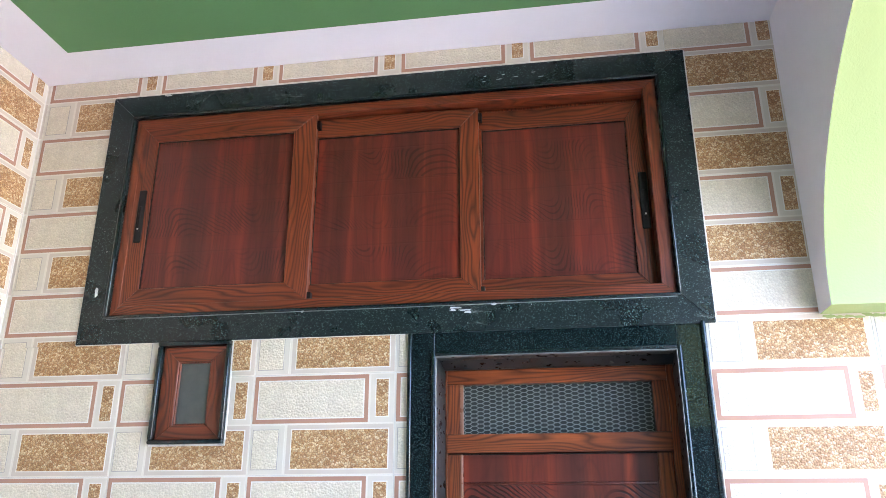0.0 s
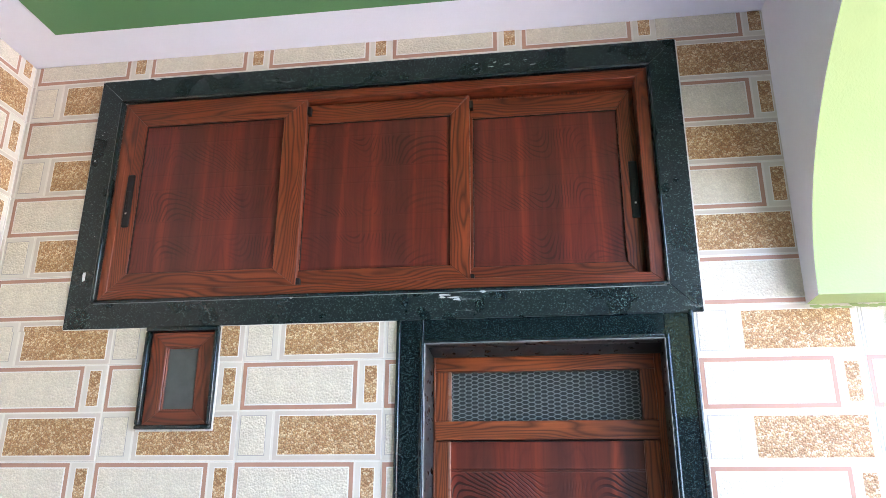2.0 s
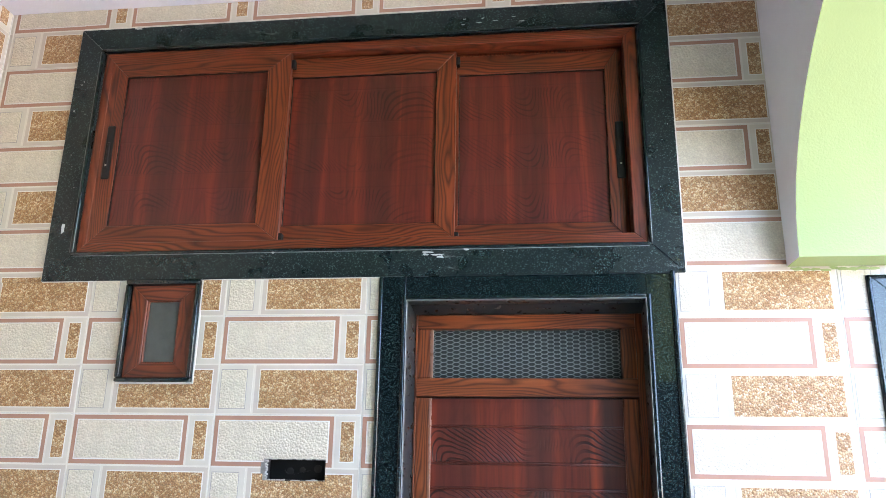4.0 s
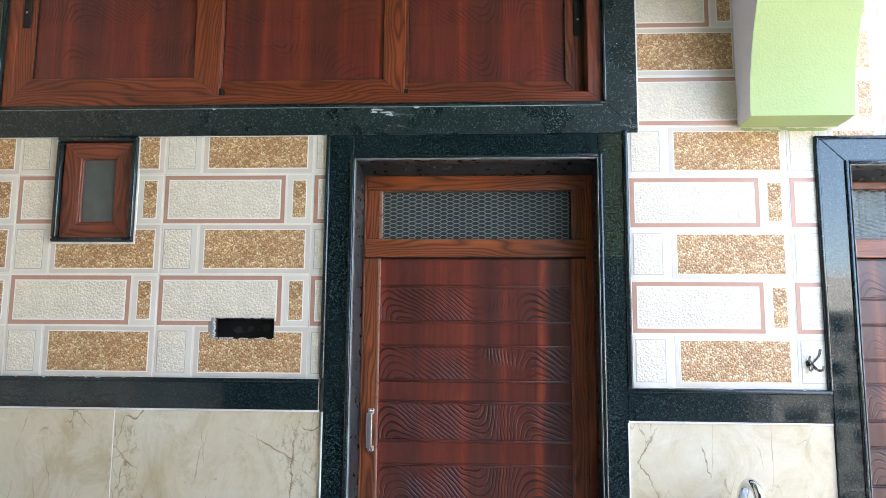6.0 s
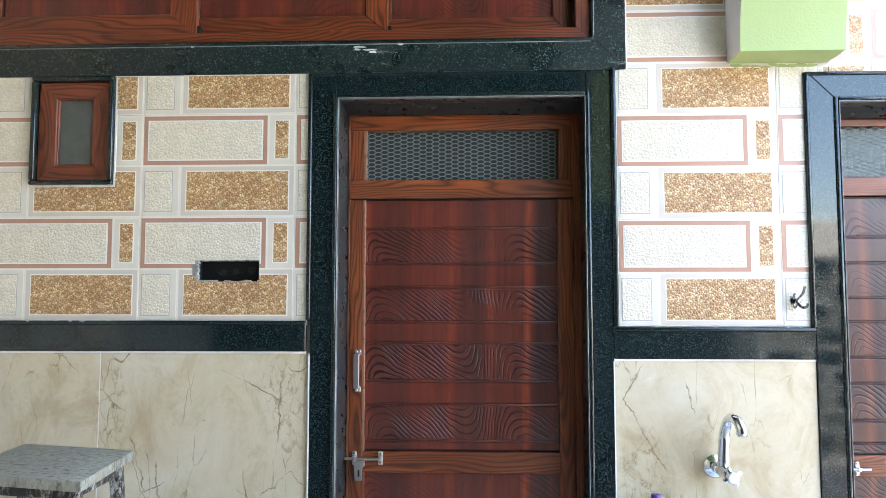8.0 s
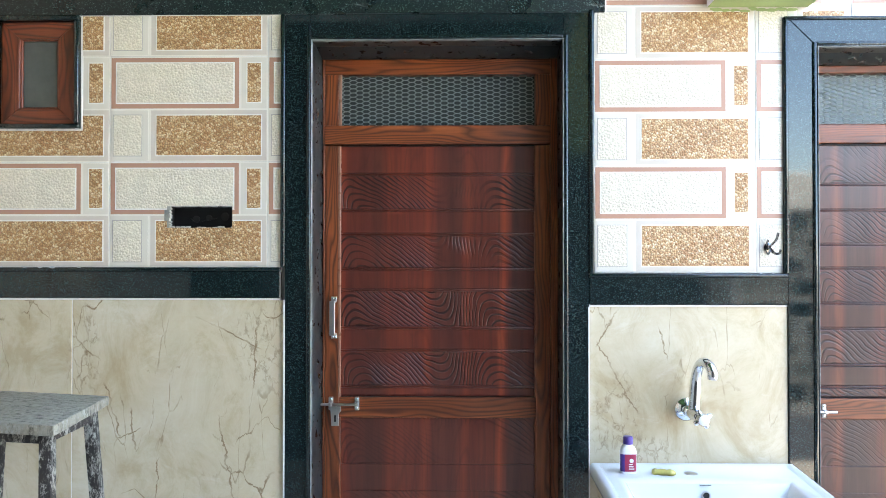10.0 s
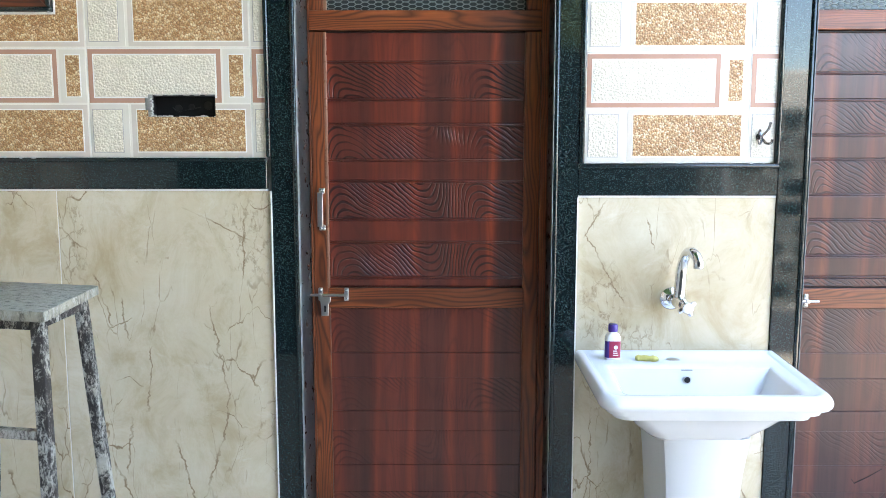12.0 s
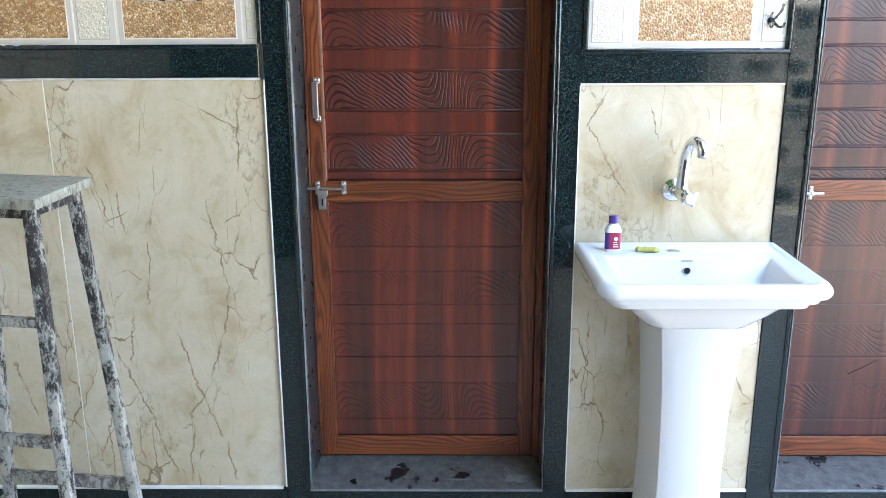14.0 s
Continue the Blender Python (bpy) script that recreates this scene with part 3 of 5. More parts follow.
# outside: ground to the horizon, a stone wall and a far slope that the polished stone mirrors
bm = bmesh.new()
bmesh.ops.create_grid(bm, x_segments=2, y_segments=2, size=900.0, matrix=Matrix.Translation((0, 0, -0.205)))
tagged(finish("ground", bm, paint("dry_ground", (0.42, 0.395, 0.36), 0.9, 0.002)), "pale dry ground round the house", "ground", kind="structure")

# made-up dark strip, so the granite post mirrors less sunlit ground
tagged(finish("pavement", cube(2.7, 11.0, -5.95, -3.9, -0.2, -0.19, 0.003), paint("added_dark_ground", (0.055, 0.055, 0.058), 0.85, 0.002)), "added dark strip of ground for the granite to mirror", "pavement", kind="structure")


def stone_boundary():
    """A rough stone wall with a pale coping across the yard."""
    w = tagged(finish("wall_stone", cube(3.5, 16.0, -6.4, -6.06, -0.2, 1.95), PLASTER), "rough stone boundary wall with pale coping", "wall", kind="structure")
    part("coping", cube(3.45, 16.0, -6.5, -6.0, 1.95, 2.36, 0.02), paint("pale_coping", (0.55, 0.54, 0.50), 0.85), w)
    stone = paint("field_stone", (0.38, 0.345, 0.265), 0.9, 0.01)
    shapes = [cube(-0.5, 0.5, -0.06, 0.0, -0.5, 0.5, 0.08) for _ in range(1)]
    me = finish("stone_shape", shapes[0], stone)
    data = me.data
    bpy.data.objects.remove(me)
    z = -0.15
    while z < 1.9:
        h, x = random.uniform(0.20, 0.30), 3.5
        while x < 9.5:
            wd = random.uniform(0.22, 0.48)
            ob = new("stone", data)
            ob.parent = w
            ob.matrix_local = Matrix.LocRotScale((x + wd / 2, -6.06, z + min(h, 1.94 - z) / 2), Euler((0, radians(random.uniform(-3, 3)), 0)), (wd - 0.04, random.uniform(0.7, 1.4), min(h, 1.94 - z) - 0.035))
            x += wd
        z += h


stone_boundary()
bm = bmesh.new()
ridge = []
for i in range(60):
    x = -260 + 9.0 * i
    ridge.append([bm.verts.new((x, -95 - 30 * k, (0.0, 9.0, 19.0)[k] * (0.75 + 0.5 * noise.noise((x * 0.012, k * 3.0, 0))) - 0.3)) for k in range(3)])
for a, b in zip(ridge, ridge[1:]):
    for k in range(2):
        bm.faces.new((a[k], b[k], b[k + 1], a[k + 1]))
tagged(finish("backdrop", bm, paint("far_slope", (0.17, 0.18, 0.16), 0.95)), "far grey-green hillside", "hill", kind="structure")
# roof out of view, added at this height to hold back the sun
tagged(finish("roof", cube(WEST - 0.22, EAST, 0.27, 6.0, 8.55, 8.8), PLASTER), "unseen roof slab added to block the sun", "roof", kind="structure")


# ---- wall tiles ----
TW, TH = 0.4515, 0.3005
# outline of each printed field in a tile: left, right, bottom, top, material, how far it stands proud
FIELDS = [
    (0.003, 0.369, 0.1525, 0.2975, 1, 0.0006),
    (0.0155, 0.3565, 0.165, 0.285, 4, 0.0012),
    (0.019, 0.353, 0.1685, 0.2815, 6, 0.0020),
    (0.375, 0.448, 0.1525, 0.2975, 2, 0.0006),
    (0.389, 0.434, 0.1665, 0.2845, 4, 0.0010),
    (0.392, 0.431, 0.1695, 0.2815, 7, 0.0016),
    (0.003, 0.110, 0.004, 0.148, 2, 0.0006),
    (0.008, 0.093, 0.016, 0.136, 5, 0.0010),
    (0.010, 0.091, 0.018, 0.134, 6, 0.0018),
    (0.117, 0.448, 0.004, 0.148, 3, 0.0006),
    (0.130, 0.435, 0.016, 0.136, 4, 0.0010),
    (0.133, 0.432, 0.019, 0.133, 7, 0.0016),
]
TILE_MATS = [GLAZE, BROWN, PALE, BEIGE, WHITELINE, GREYLINE, CREAM, TAN]


def slabs(cells, edge=0.0006):
    """One mesh of thin boxes (x0, x1, z0, z1, front, back, material) without their backs."""
    verts, faces, ids = [], [], []
    for x0, x1, z0, z1, y0, y1, m in cells:
        n, e = len(verts), min(edge, (x1 - x0) / 3, (z1 - z0) / 3)
        verts += [(x0 + e, y0, z0 + e), (x1 - e, y0, z0 + e), (x1 - e, y0, z1 - e), (x0 + e, y0, z1 - e), (x0, y1, z0), (x1, y1, z0), (x1, y1, z1), (x0, y1, z1)]
        faces += [(n, n + 1, n + 2, n + 3), (n, n + 4, n + 5, n + 1), (n + 1, n + 5, n + 6, n + 2), (n + 2, n + 6, n + 7, n + 3), (n + 3, n + 7, n + 4, n)]
        ids += [m] * 5
    me = bpy.data.meshes.new("tile")
    me.from_pydata(verts, [], faces)
    for m in TILE_MATS:
        me.materials.append(m)
    me.polygons.foreach_set("material_index", ids)
    me.update()
    return me


TILE_CACHE = {}


def tile(x, z, region, holes, parent, turn=None):
    """One wall tile with its lower left corner at x, z, cut to the region and round the holes."""
    keep = (max(x + 0.0008, region[0]), min(x + TW - 0.0008, region[1]), max(z + 0.0008, region[2]), min(z + TH - 0.0008, region[3]))
    if keep[1] - keep[0] < 0.004 or keep[3] - keep[2] < 0.004:
        return
    rects = minus(keep, holes)
    if not rects:
        return
    key = tuple(round(v, 4) for r in rects for v in (r[0] - x, r[1] - x, r[2] - z, r[3] - z))
    if key not in TILE_CACHE:
        cells = []
        for a0, a1, b0, b1 in rects:
            cells.append((a0 - x, a1 - x, b0 - z, b1 - z, 0.0, 0.0118, 0))
            for u0, u1, v0, v1, m, proud in FIELDS:
                c0, c1, d0, d1 = max(a0 - x, u0), min(a1 - x, u1), max(b0 - z, v0), min(b1 - z, v1)
                if c1 - c0 > 0.001 and d1 - d0 > 0.001:
                    cells.append((c0, c1, d0, d1, -proud, 0.002, m))
        TILE_CACHE[key] = slabs(cells, 0.0006 if len(rects) == 1 else 0.0)
    ob = new("tile", TILE_CACHE[key])
    ob.parent = parent
    jog = random.uniform(-0.0006, 0.0006)
    ob.matrix_local = (turn or Matrix()) @ pose(x, jog, z, random.uniform(-0.1, 0.1), 0, random.uniform(-0.1, 0.1))


def tiled(region, x_start, z_start, holes, parent, turn=None):
    """Tiles in straight columns over a region (x0, x1, z0, z1), the grid passing through x_start, z_start."""
    i0, i1 = math.floor((region[0] - x_start) / TW), math.ceil((region[1] - x_start) / TW)
    j0, j1 = math.floor((region[2] - z_start) / TH), math.ceil((region[3] - z_start) / TH)
    for j in range(j0, j1):
        for i in range(i0, i1):
            tile(x_start + i * TW, z_start + j * TH, region, holes, parent, turn)


SUR_1 = (-1.122, 0.913, 2.132, 3.059)
TOP_GRID = (-0.044, 2.0145)
WIN2_OUT = (-0.821, -0.574, 1.809, 2.131)


def bead(x0, x1, z0, z1, parent, y0=-0.013, y1=0.004):
    """A half-round polished edge strip."""
    b = min(0.005, (x1 - x0) * 0.45, (z1 - z0) * 0.45)
    return part("edge_bead", cube(x0, x1, y0, y1, z0, z1, b, seg=3), GRANITE, parent, smooth=True)


def grout(x0, x1, z0, z1, parent, y=-0.0025):
    return part("grout_line", cube(x0, x1, y, 0.010, z0, z1, 0.0008), GROUT, parent, "white grout line")


def smear(points, y, parent):
    """A flat splash of white filler with a ragged edge."""
    bm = prism(points, y - 0.0012, y + 0.001)
    return part("filler_smear", bm, SMEAR, parent, "splash of white filler")


def ragged(cx, cz, rx, rz, n=14, lean=0.0):
    out = []
    for i in range(n):
        a, r = 2 * math.pi * i / n, random.uniform(0.5, 1.1)
        u, v = rx * r * math.cos(a), rz * r * math.sin(a)
        out.append((cx + u + lean * v, cz + v))
    return out


# ---- black granite round the sliding cupboard window ----
def window_surround():
    s = holder("trim", "black polished granite surround of the sliding cupboard", "stone trim", "structure")
    x0, x1, z0, z1 = SUR_1
    a0, a1, b0, b1 = WINDOW_1
    y0, y1 = -0.008, 0.012
    g = 0.0007
    part("slab_top", prism([(x0, z1), (x1, z1), (a1 - g, b1), (a0 + g, b1)], y0, y1, 0.0015), HAZY_GRANITE, s)
    part("slab_bottom", prism([(x0, z0), (a0 + g, b0), (a1 - g, b0), (x1, z0)], y0, y1, 0.0015), HAZY_GRANITE, s)
    part("slab_side", prism([(x0, z0 + g), (a0, b0 + g), (a0, b1 - g), (x0, z1 - g)], y0, y1, 0.0015), HAZY_GRANITE, s)
    part("slab_side", prism([(x1, z0 + g), (x1, z1 - g), (a1, b1 - g), (a1, b0 + g)], y0, y1, 0.0015), HAZY_GRANITE, s)
    w = 0.011
    bead(a0 - w, a1 + w, b0 - w, b0, s)
    bead(a0 - w, a1 + w, b1, b1 + w, s)
    bead(a0 - w, a0, b0, b1, s)
    bead(a1, a1 + w, b0, b1, s)
    part("worn_highlight_edge", cube(a0, a1, -0.0095, 0.003, b0 - 0.014, b0 - 0.0112, 0.001), EDGE, s, "pale worn stone edge with painted highlight")
    part("worn_highlight_edge", cube(a0 - w - 0.003, a0 - w - 0.0003, -0.0095, 0.003, b0, b1, 0.001), EDGE, s, "pale worn stone edge with painted highlight")
    # stone lining of the opening
    part("lining", cube(a0 - 0.003, a0, 0.0125, 0.10, b0, b1), HAZY_GRANITE, s)
    part("lining", cube(a1, a1 + 0.003, 0.0125, 0.10, b0, b1), HAZY_GRANITE, s)
    grout(x0 - 0.004, x0, z0, z1, s)
    grout(x1, x1 + 0.005, z0, z1, s)
    grout(x0, x1, z1, z1 + 0.004, s)
    grout(x0, 0.0, z0 - 0.003, z0, s)
    for u, v, lx, lz, tilt in ((0.150, 2.207, 0.026, 0.003, -0.8), (0.172, 2.199, 0.024, 0.003, -2.6), (0.186, 2.192, 0.014, 0.005, -1.0), (0.140, 2.200, 0.010, 0.004, 0.4)):
        smear(ragged(u, v, lx, lz, lean=tilt), y0, s)
    smear(ragged(0.264, 2.215, 0.012, 0.006), y0, s)
    smear(ragged(-0.345, 2.217, 0.010, 0.006), y0, s)
    smear(ragged(-1.075, 2.31, 0.006, 0.022), y0, s)
    smear(ragged(-1.105, 2.74, 0.004, 0.004), y0, s)
    for i in range(10):
        smear(ragged(random.uniform(-0.9, 0.7), random.choice([2.224, 2.972]), random.uniform(0.004, 0.012), 0.003, 8), y0 - 0.001, s)
    for i in range(14):
        u, v = random.choice([(random.uniform(-1.0, 0.8), random.uniform(2.99, 3.05)), (random.uniform(-1.0, 0.8), random.uniform(2.14, 2.21)), (random.uniform(0.84, 0.90), random.uniform(2.3, 2.9)), (random.uniform(-1.11, -1.05), random.uniform(2.3, 2.9))])
        r = random.uniform(0.0008, 0.0020)
        smear(ragged(u, v, r, r * random.uniform(0.6, 2.0), 7), y0, s)
    for i in range(7):
        smear(ragged(random.uniform(0.25, 0.45), random.uniform(2.995, 3.03), random.uniform(0.006, 0.014), 0.0012, 9, 2.0), y0, s)
    smear(ragged(-0.91, 3.055, 0.016, 0.005), y0, s)
    return s


window_surround()


# ---- black granite round the two doors ----
def door_surround(x0, x1, z_top, a0, a1, b1, left_low, right_low, bands, outer_beads, label):
    """Posts from the floor, a head slab, deep jamb linings, a threshold, beads on the edges."""
    s = holder("trim", label, "stone trim", "structure")
    y0, y1, deep = -0.007, 0.012, 0.20
    part("post", prism([(left_low, 0.0), (a0, 0.0), (a0, z_top if outer_beads else b1), (left_low, z_top)], y0, y1, 0.0015), GRANITE, s)
    part("post", prism([(a1, 0.0), (right_low, 0.0), (right_low, z_top), (a1, z_top if outer_beads else b1)], y0, y1, 0.0015), GRANITE, s)
    if outer_beads:
        part("head", prism([(a0 + 0.0007, b1), (a1 - 0.0007, b1), (a1 - 0.0007, z_top), (a0 + 0.0007, z_top)], y0, y1, 0.0015), GRANITE, s)
    else:
        part("head", prism([(a0, b1 + 0.0007), (a1, b1 + 0.0007), (right_low, z_top), (left_low, z_top)], y0, y1, 0.0015), GRANITE, s)
    w = 0.011
    bead(a0 - w, a0 + 0.002, 0.09, b1 + w, s)
    bead(a1 - 0.002, a1 + w, 0.09, b1 + w, s)
    bead(a0 + 0.002, a1 - 0.002, b1 - 0.002, b1 + w, s)
    part("jamb", prism_z([(a0 - 0.006, 0.0125), (a0, 0.0125), (a0 + 0.012, 0.14), (a0 + 0.012, deep), (a0 - 0.006, deep)], 0.0, b1 + 0.006), JAMB, s)
    part("jamb", cube(a1, a1 + 0.006, 0.0125, deep, 0.0, b1 + 0.006), JAMB, s)
    slope = bmesh.new()
    ring = [(0.0125, b1 - 0.001), (0.060, b1 - 0.003), (0.122, b1 - 0.022), (deep, b1 - 0.022), (deep, b1 + 0.006), (0.0125, b1 + 0.006)]
    ends = [[slope.verts.new((x, y, z)) for y, z in ring] for x in (a0 + 0.001, a1 - 0.001)]
    for end in ends:
        slope.faces.new(end)
    for i in range(6):
        slope.faces.new((ends[0][i], ends[0][(i + 1) % 6], ends[1][(i + 1) % 6], ends[1][i]))
    bmesh.ops.recalc_face_normals(slope, faces=slope.faces[:])
    part("lintel", slope, JAMB, s)
    part("worn_highlight_edge", cube(a0 + 0.0022, a1 - 0.0022, -0.0135, 0.004, b1 - 0.0050, b1 - 0.0022, 0.001), EDGE, s, "pale worn stone edge with painted highlight")
    part("worn_highlight_edge", cube(a0 + 0.0022, a0 + 0.0050, -0.0135, 0.004, 0.095, b1 - 0.005, 0.001), EDGE, s, "pale worn stone edge with painted highlight")
    part("worn_highlight_edge", cube(a1 - 0.0046, a1 - 0.0022, -0.0135, 0.004, 0.095, b1 - 0.005, 0.001), EDGE, s, "pale worn stone edge with painted highlight")
    t = bmesh.new()
    ring = [(-0.012, 0.0), (-0.012, 0.086), (-0.008, 0.094), (0.155, 0.131), (0.26, 0.131), (0.26, 0.0)]
    for x in (a0, a1):
        t.faces.new([t.verts.new((x, y, z)) for y, z in ring])
    t.verts.ensure_lookup_table()
    for i in range(6):
        t.faces.new((t.verts[i], t.verts[(i + 1) % 6], t.verts[6 + (i + 1) % 6], t.verts[6 + i]))
    bmesh.ops.recalc_face_normals(t, faces=t.faces[:])
    for f in t.faces:
        f.material_index = 1 if f.normal.z > 0.3 else 0
    part("threshold", t, [GRANITE, THRESHOLD], s, "dusty stone threshold with damp patches")
    part("worn_highlight_edge", cube(a0 + 0.003, a1 - 0.003, -0.0135, -0.0085, 0.0885, 0.0925, 0.0012), EDGE, s, "pale worn stone edge with painted highlight")
    for u, v, wide, deep_by in ((a1 - 0.075, 0.035, 0.055, 0.018), (a1 - 0.10, 0.075, 0.022, 0.012), (a0 + 0.25, 0.085, 0.03, 0.004), (a0 + 0.46, 0.03, 0.05, 0.004)):
        dab = prism(ragged(0, 0, wide, deep_by, 18, 0.4), -0.0006, 0.0008)
        dab.transform(Matrix.Translation((u, v, 0.0968 + (v - 0.002) * 0.227)) @ Matrix.Rotation(radians(-77.2), 4, "X"))
        part("dust_smear", dab, DUST, s, "pale dust smear")
    for bx0, bx1, bz0, bz1 in bands:
        bead(bx0, bx1, bz0, bz1, s)
    return s


door_surround(0.012, 0.882, 2.1305, 0.083, 0.798, 2.06, 0.012, 0.867,
              [(-0.001, 0.012, 1.415, 2.131), (0.867, 0.882, 1.396, 2.14)], True, "black polished granite door surround with fine flecks")
door_surround(1.412, 2.30, 2.114, 1.500, 2.215, 2.035, 1.421, 2.296,
              [(1.409, 1.421, 1.396, 2.114), (1.409, 2.30, 2.106, 2.117)], False, "black polished granite door surround mirroring the sky")

# ---- dado bands, skirting and marble ----
for x0, x1, z0, z1 in ((WEST, -0.001, 1.328, 1.413), (0.868, 1.420, 1.310, 1.396)):
    b = holder("trim", "black polished granite band above the marble dado", "stone trim", "structure")
    part("band", cube(x0, x1, -0.007, 0.012, z0, z1 - 0.009, 0.0015), GRANITE, b)
    bead(x0, x1, z1 - 0.010, z1 + 0.002, b)
    grout(x0, x1, z0 - 0.006, z0, b)
    s = tagged(finish("baseboard", cube(x0, x1 + (0.012 if x1 < 0.5 else 0), -0.007, 0.012, 0.0, 0.091 if x1 < 0.5 else 0.084, 0.002), GRANITE), "black granite skirting", "skirting", kind="structure")
    grout(x0, x1, 0.091 if x1 < 0.5 else 0.084, 0.099 if x1 < 0.5 else 0.092, s, -0.009)


def marble_slab(x0, x1, z0, z1):
    ob = new("marble_tile", finish("tmp", cube(x0, x1, 0.0, 0.0119, z0, z1, 0.0009), MARBLE).data)
    bpy.data.objects.remove(bpy.data.objects["tmp"])
    ob.parent = wall_north
    return ob


for x0, x1, z0, z1 in ((WEST, -1.1975, 0.099, 1.322), (-1.195, -0.5965, 0.099, 1.322), (-0.594, 0.0115, 0.099, 1.322), (0.868, 1.4205, 0.092, 1.304)):
    marble_slab(x0, x1, z0, z1)
part("grout_line", cube(-0.5964, -0.5941, 0.001, 0.011, 0.099, 1.322), GROUT, wall_north)
part("grout_line", cube(-1.1974, -1.1951, 0.001, 0.011, 0.099, 1.322), GROUT, wall_north)
part("grout_line", cube(0.8645, 0.868, -0.009, 0.011, 0.092, 1.304), GROUT, wall_north)
part("grout_line", cube(0.0085, 0.012, -0.009, 0.011, 0.099, 1.322), GROUT, wall_north)


# ---- doors ----
def rails(parent, pieces, name, y0, y1, bevel=0.0025):
    for x0, x1, z0, z1 in pieces:
        up = (z1 - z0) > (x1 - x0)
        part(name, cube(x0, x1, y0, y1, z0, z1, bevel, seg=2), DOOR_WOOD_V if up else DOOR_WOOD_H, parent)


def honeycomb(x0, x1, z0, z1, y, pitch, rows):
    """Flat pressed metal lattice of wide six-sided holes."""
    bm = bmesh.new()
    rise, half = (z1 - z0) / rows, 0.0012
    done = set()

    def bar(a, b):
        key = tuple(sorted((tuple(round(v, 4) for v in a), tuple(round(v, 4) for v in b))))
        if key in done or not (x0 <= min(a[0], b[0]) and max(a[0], b[0]) <= x1 and z0 <= min(a[1], b[1]) and max(a[1], b[1]) <= z1):
            return
        done.add(key)
        way = Vector((b[0] - a[0], b[1] - a[1])).normalized()
        n = Vector((-way.y, way.x)) * half
        q = [(a[0] + n.x, a[1] + n.y), (b[0] + n.x, b[1] + n.y), (b[0] - n.x, b[1] - n.y), (a[0] - n.x, a[1] - n.y)]
        front = [bm.verts.new((u, y, v)) for u, v in q]
        back = [bm.verts.new((u, y + 0.002, v)) for u, v in q]
        bm.faces.new(front[::-1])
        for i in range(4):
            bm.faces.new((front[i], front[(i + 1) % 4], back[(i + 1) % 4], back[i]))

    flat, slope = pitch * 0.30, pitch * 0.20
    for c in range(int((x1 - x0) / (flat + slope)) + 2):
        for r in range(rows + 1):
            cx = x0 + c * (flat + slope)
            cz = z0 + (r + 0.5 * (c % 2)) * rise
            a, b = (cx - flat / 2, cz), (cx + flat / 2, cz)
            bar(a, b)
            bar(b, (cx + flat / 2 + slope, cz + rise / 2))
            bar(b, (cx + flat / 2 + slope, cz - rise / 2))
    bmesh.ops.recalc_face_normals(bm, faces=bm.faces[:])
    return bm


def screw(x, y, z, parent, r=0.0035):
    part("screw", lathe([(r, 0.0), (r, 0.0008), (r * 0.6, 0.0018)], (x, y, z), "y", 10), CHROME, parent, smooth=True)


def pull_handle(x, y, z0, z1, parent):
    h = part("pull_handle", cube(x - 0.009, x + 0.008, y - 0.030, y - 0.024, z0 + 0.012, z1 - 0.012, 0.002, seg=2), STEEL, parent, "brushed steel pull handle")
    for z, s in ((z0, 1), (z1, -1)):
        bm = cube(x - 0.008, x + 0.010, y - 0.003, y, min(z, z + s * 0.016), max(z, z + s * 0.016), 0.001)
        cube(x - 0.007, x + 0.007, y - 0.026, y, min(z + s * 0.014, z + s * 0.018), max(z + s * 0.014, z + s * 0.018), 0.001, bm)
        part("bracket", bm, STEEL, h)
        screw(x - 0.003, y - 0.003, z + s * 0.006, h)
        screw(x + 0.005, y - 0.003, z + s * 0.006, h)


def sliding_bolt(x0, x1, y, z, parent, hasp):
    """A round bolt in two clips; with a slotted hasp hanging from it."""
    d = part("sliding_bolt", tube([(x0 - 0.03, y - 0.012, z), (x1 + 0.004, y - 0.012, z)], 0.0042, 12), STEEL, parent, "steel sliding bolt", True)
    for x in ((x0 + 0.008, x1 - 0.002) if hasp else ((x0 + x1) / 2,)):
        bm = cube(x - 0.007, x + 0.007, y - 0.003, y, z - 0.019, z + 0.021, 0.003, seg=2)
        cube(x - 0.006, x + 0.006, y - 0.018, y - 0.002, z - 0.006, z + 0.006, 0.003, bm, 2)
        part("clip", bm, STEEL, d, smooth=True)
        screw(x, y - 0.003, z + 0.014, d)
        screw(x, y - 0.003, z - 0.012, d)
    if hasp:
        poly = [(x0 + 0.008, z - 0.004), (x0 + 0.040, z - 0.004), (x0 + 0.041, z - 0.018), (x0 + 0.034, z - 0.026), (x0 + 0.034, z - 0.062), (x0 + 0.012, z - 0.062), (x0 + 0.010, z - 0.022)]
        hb = part("hasp", prism(poly, y - 0.021, y - 0.017, 0.001), STEEL, d, "slotted steel hasp")
        # the slot's dark is a black piece laid on the plate
        part("slot", cube(x0 + 0.021, x0 + 0.026, y - 0.0218, y - 0.0205, z - 0.050, z - 0.030, 0.0003), BLACK, hb)
    return d


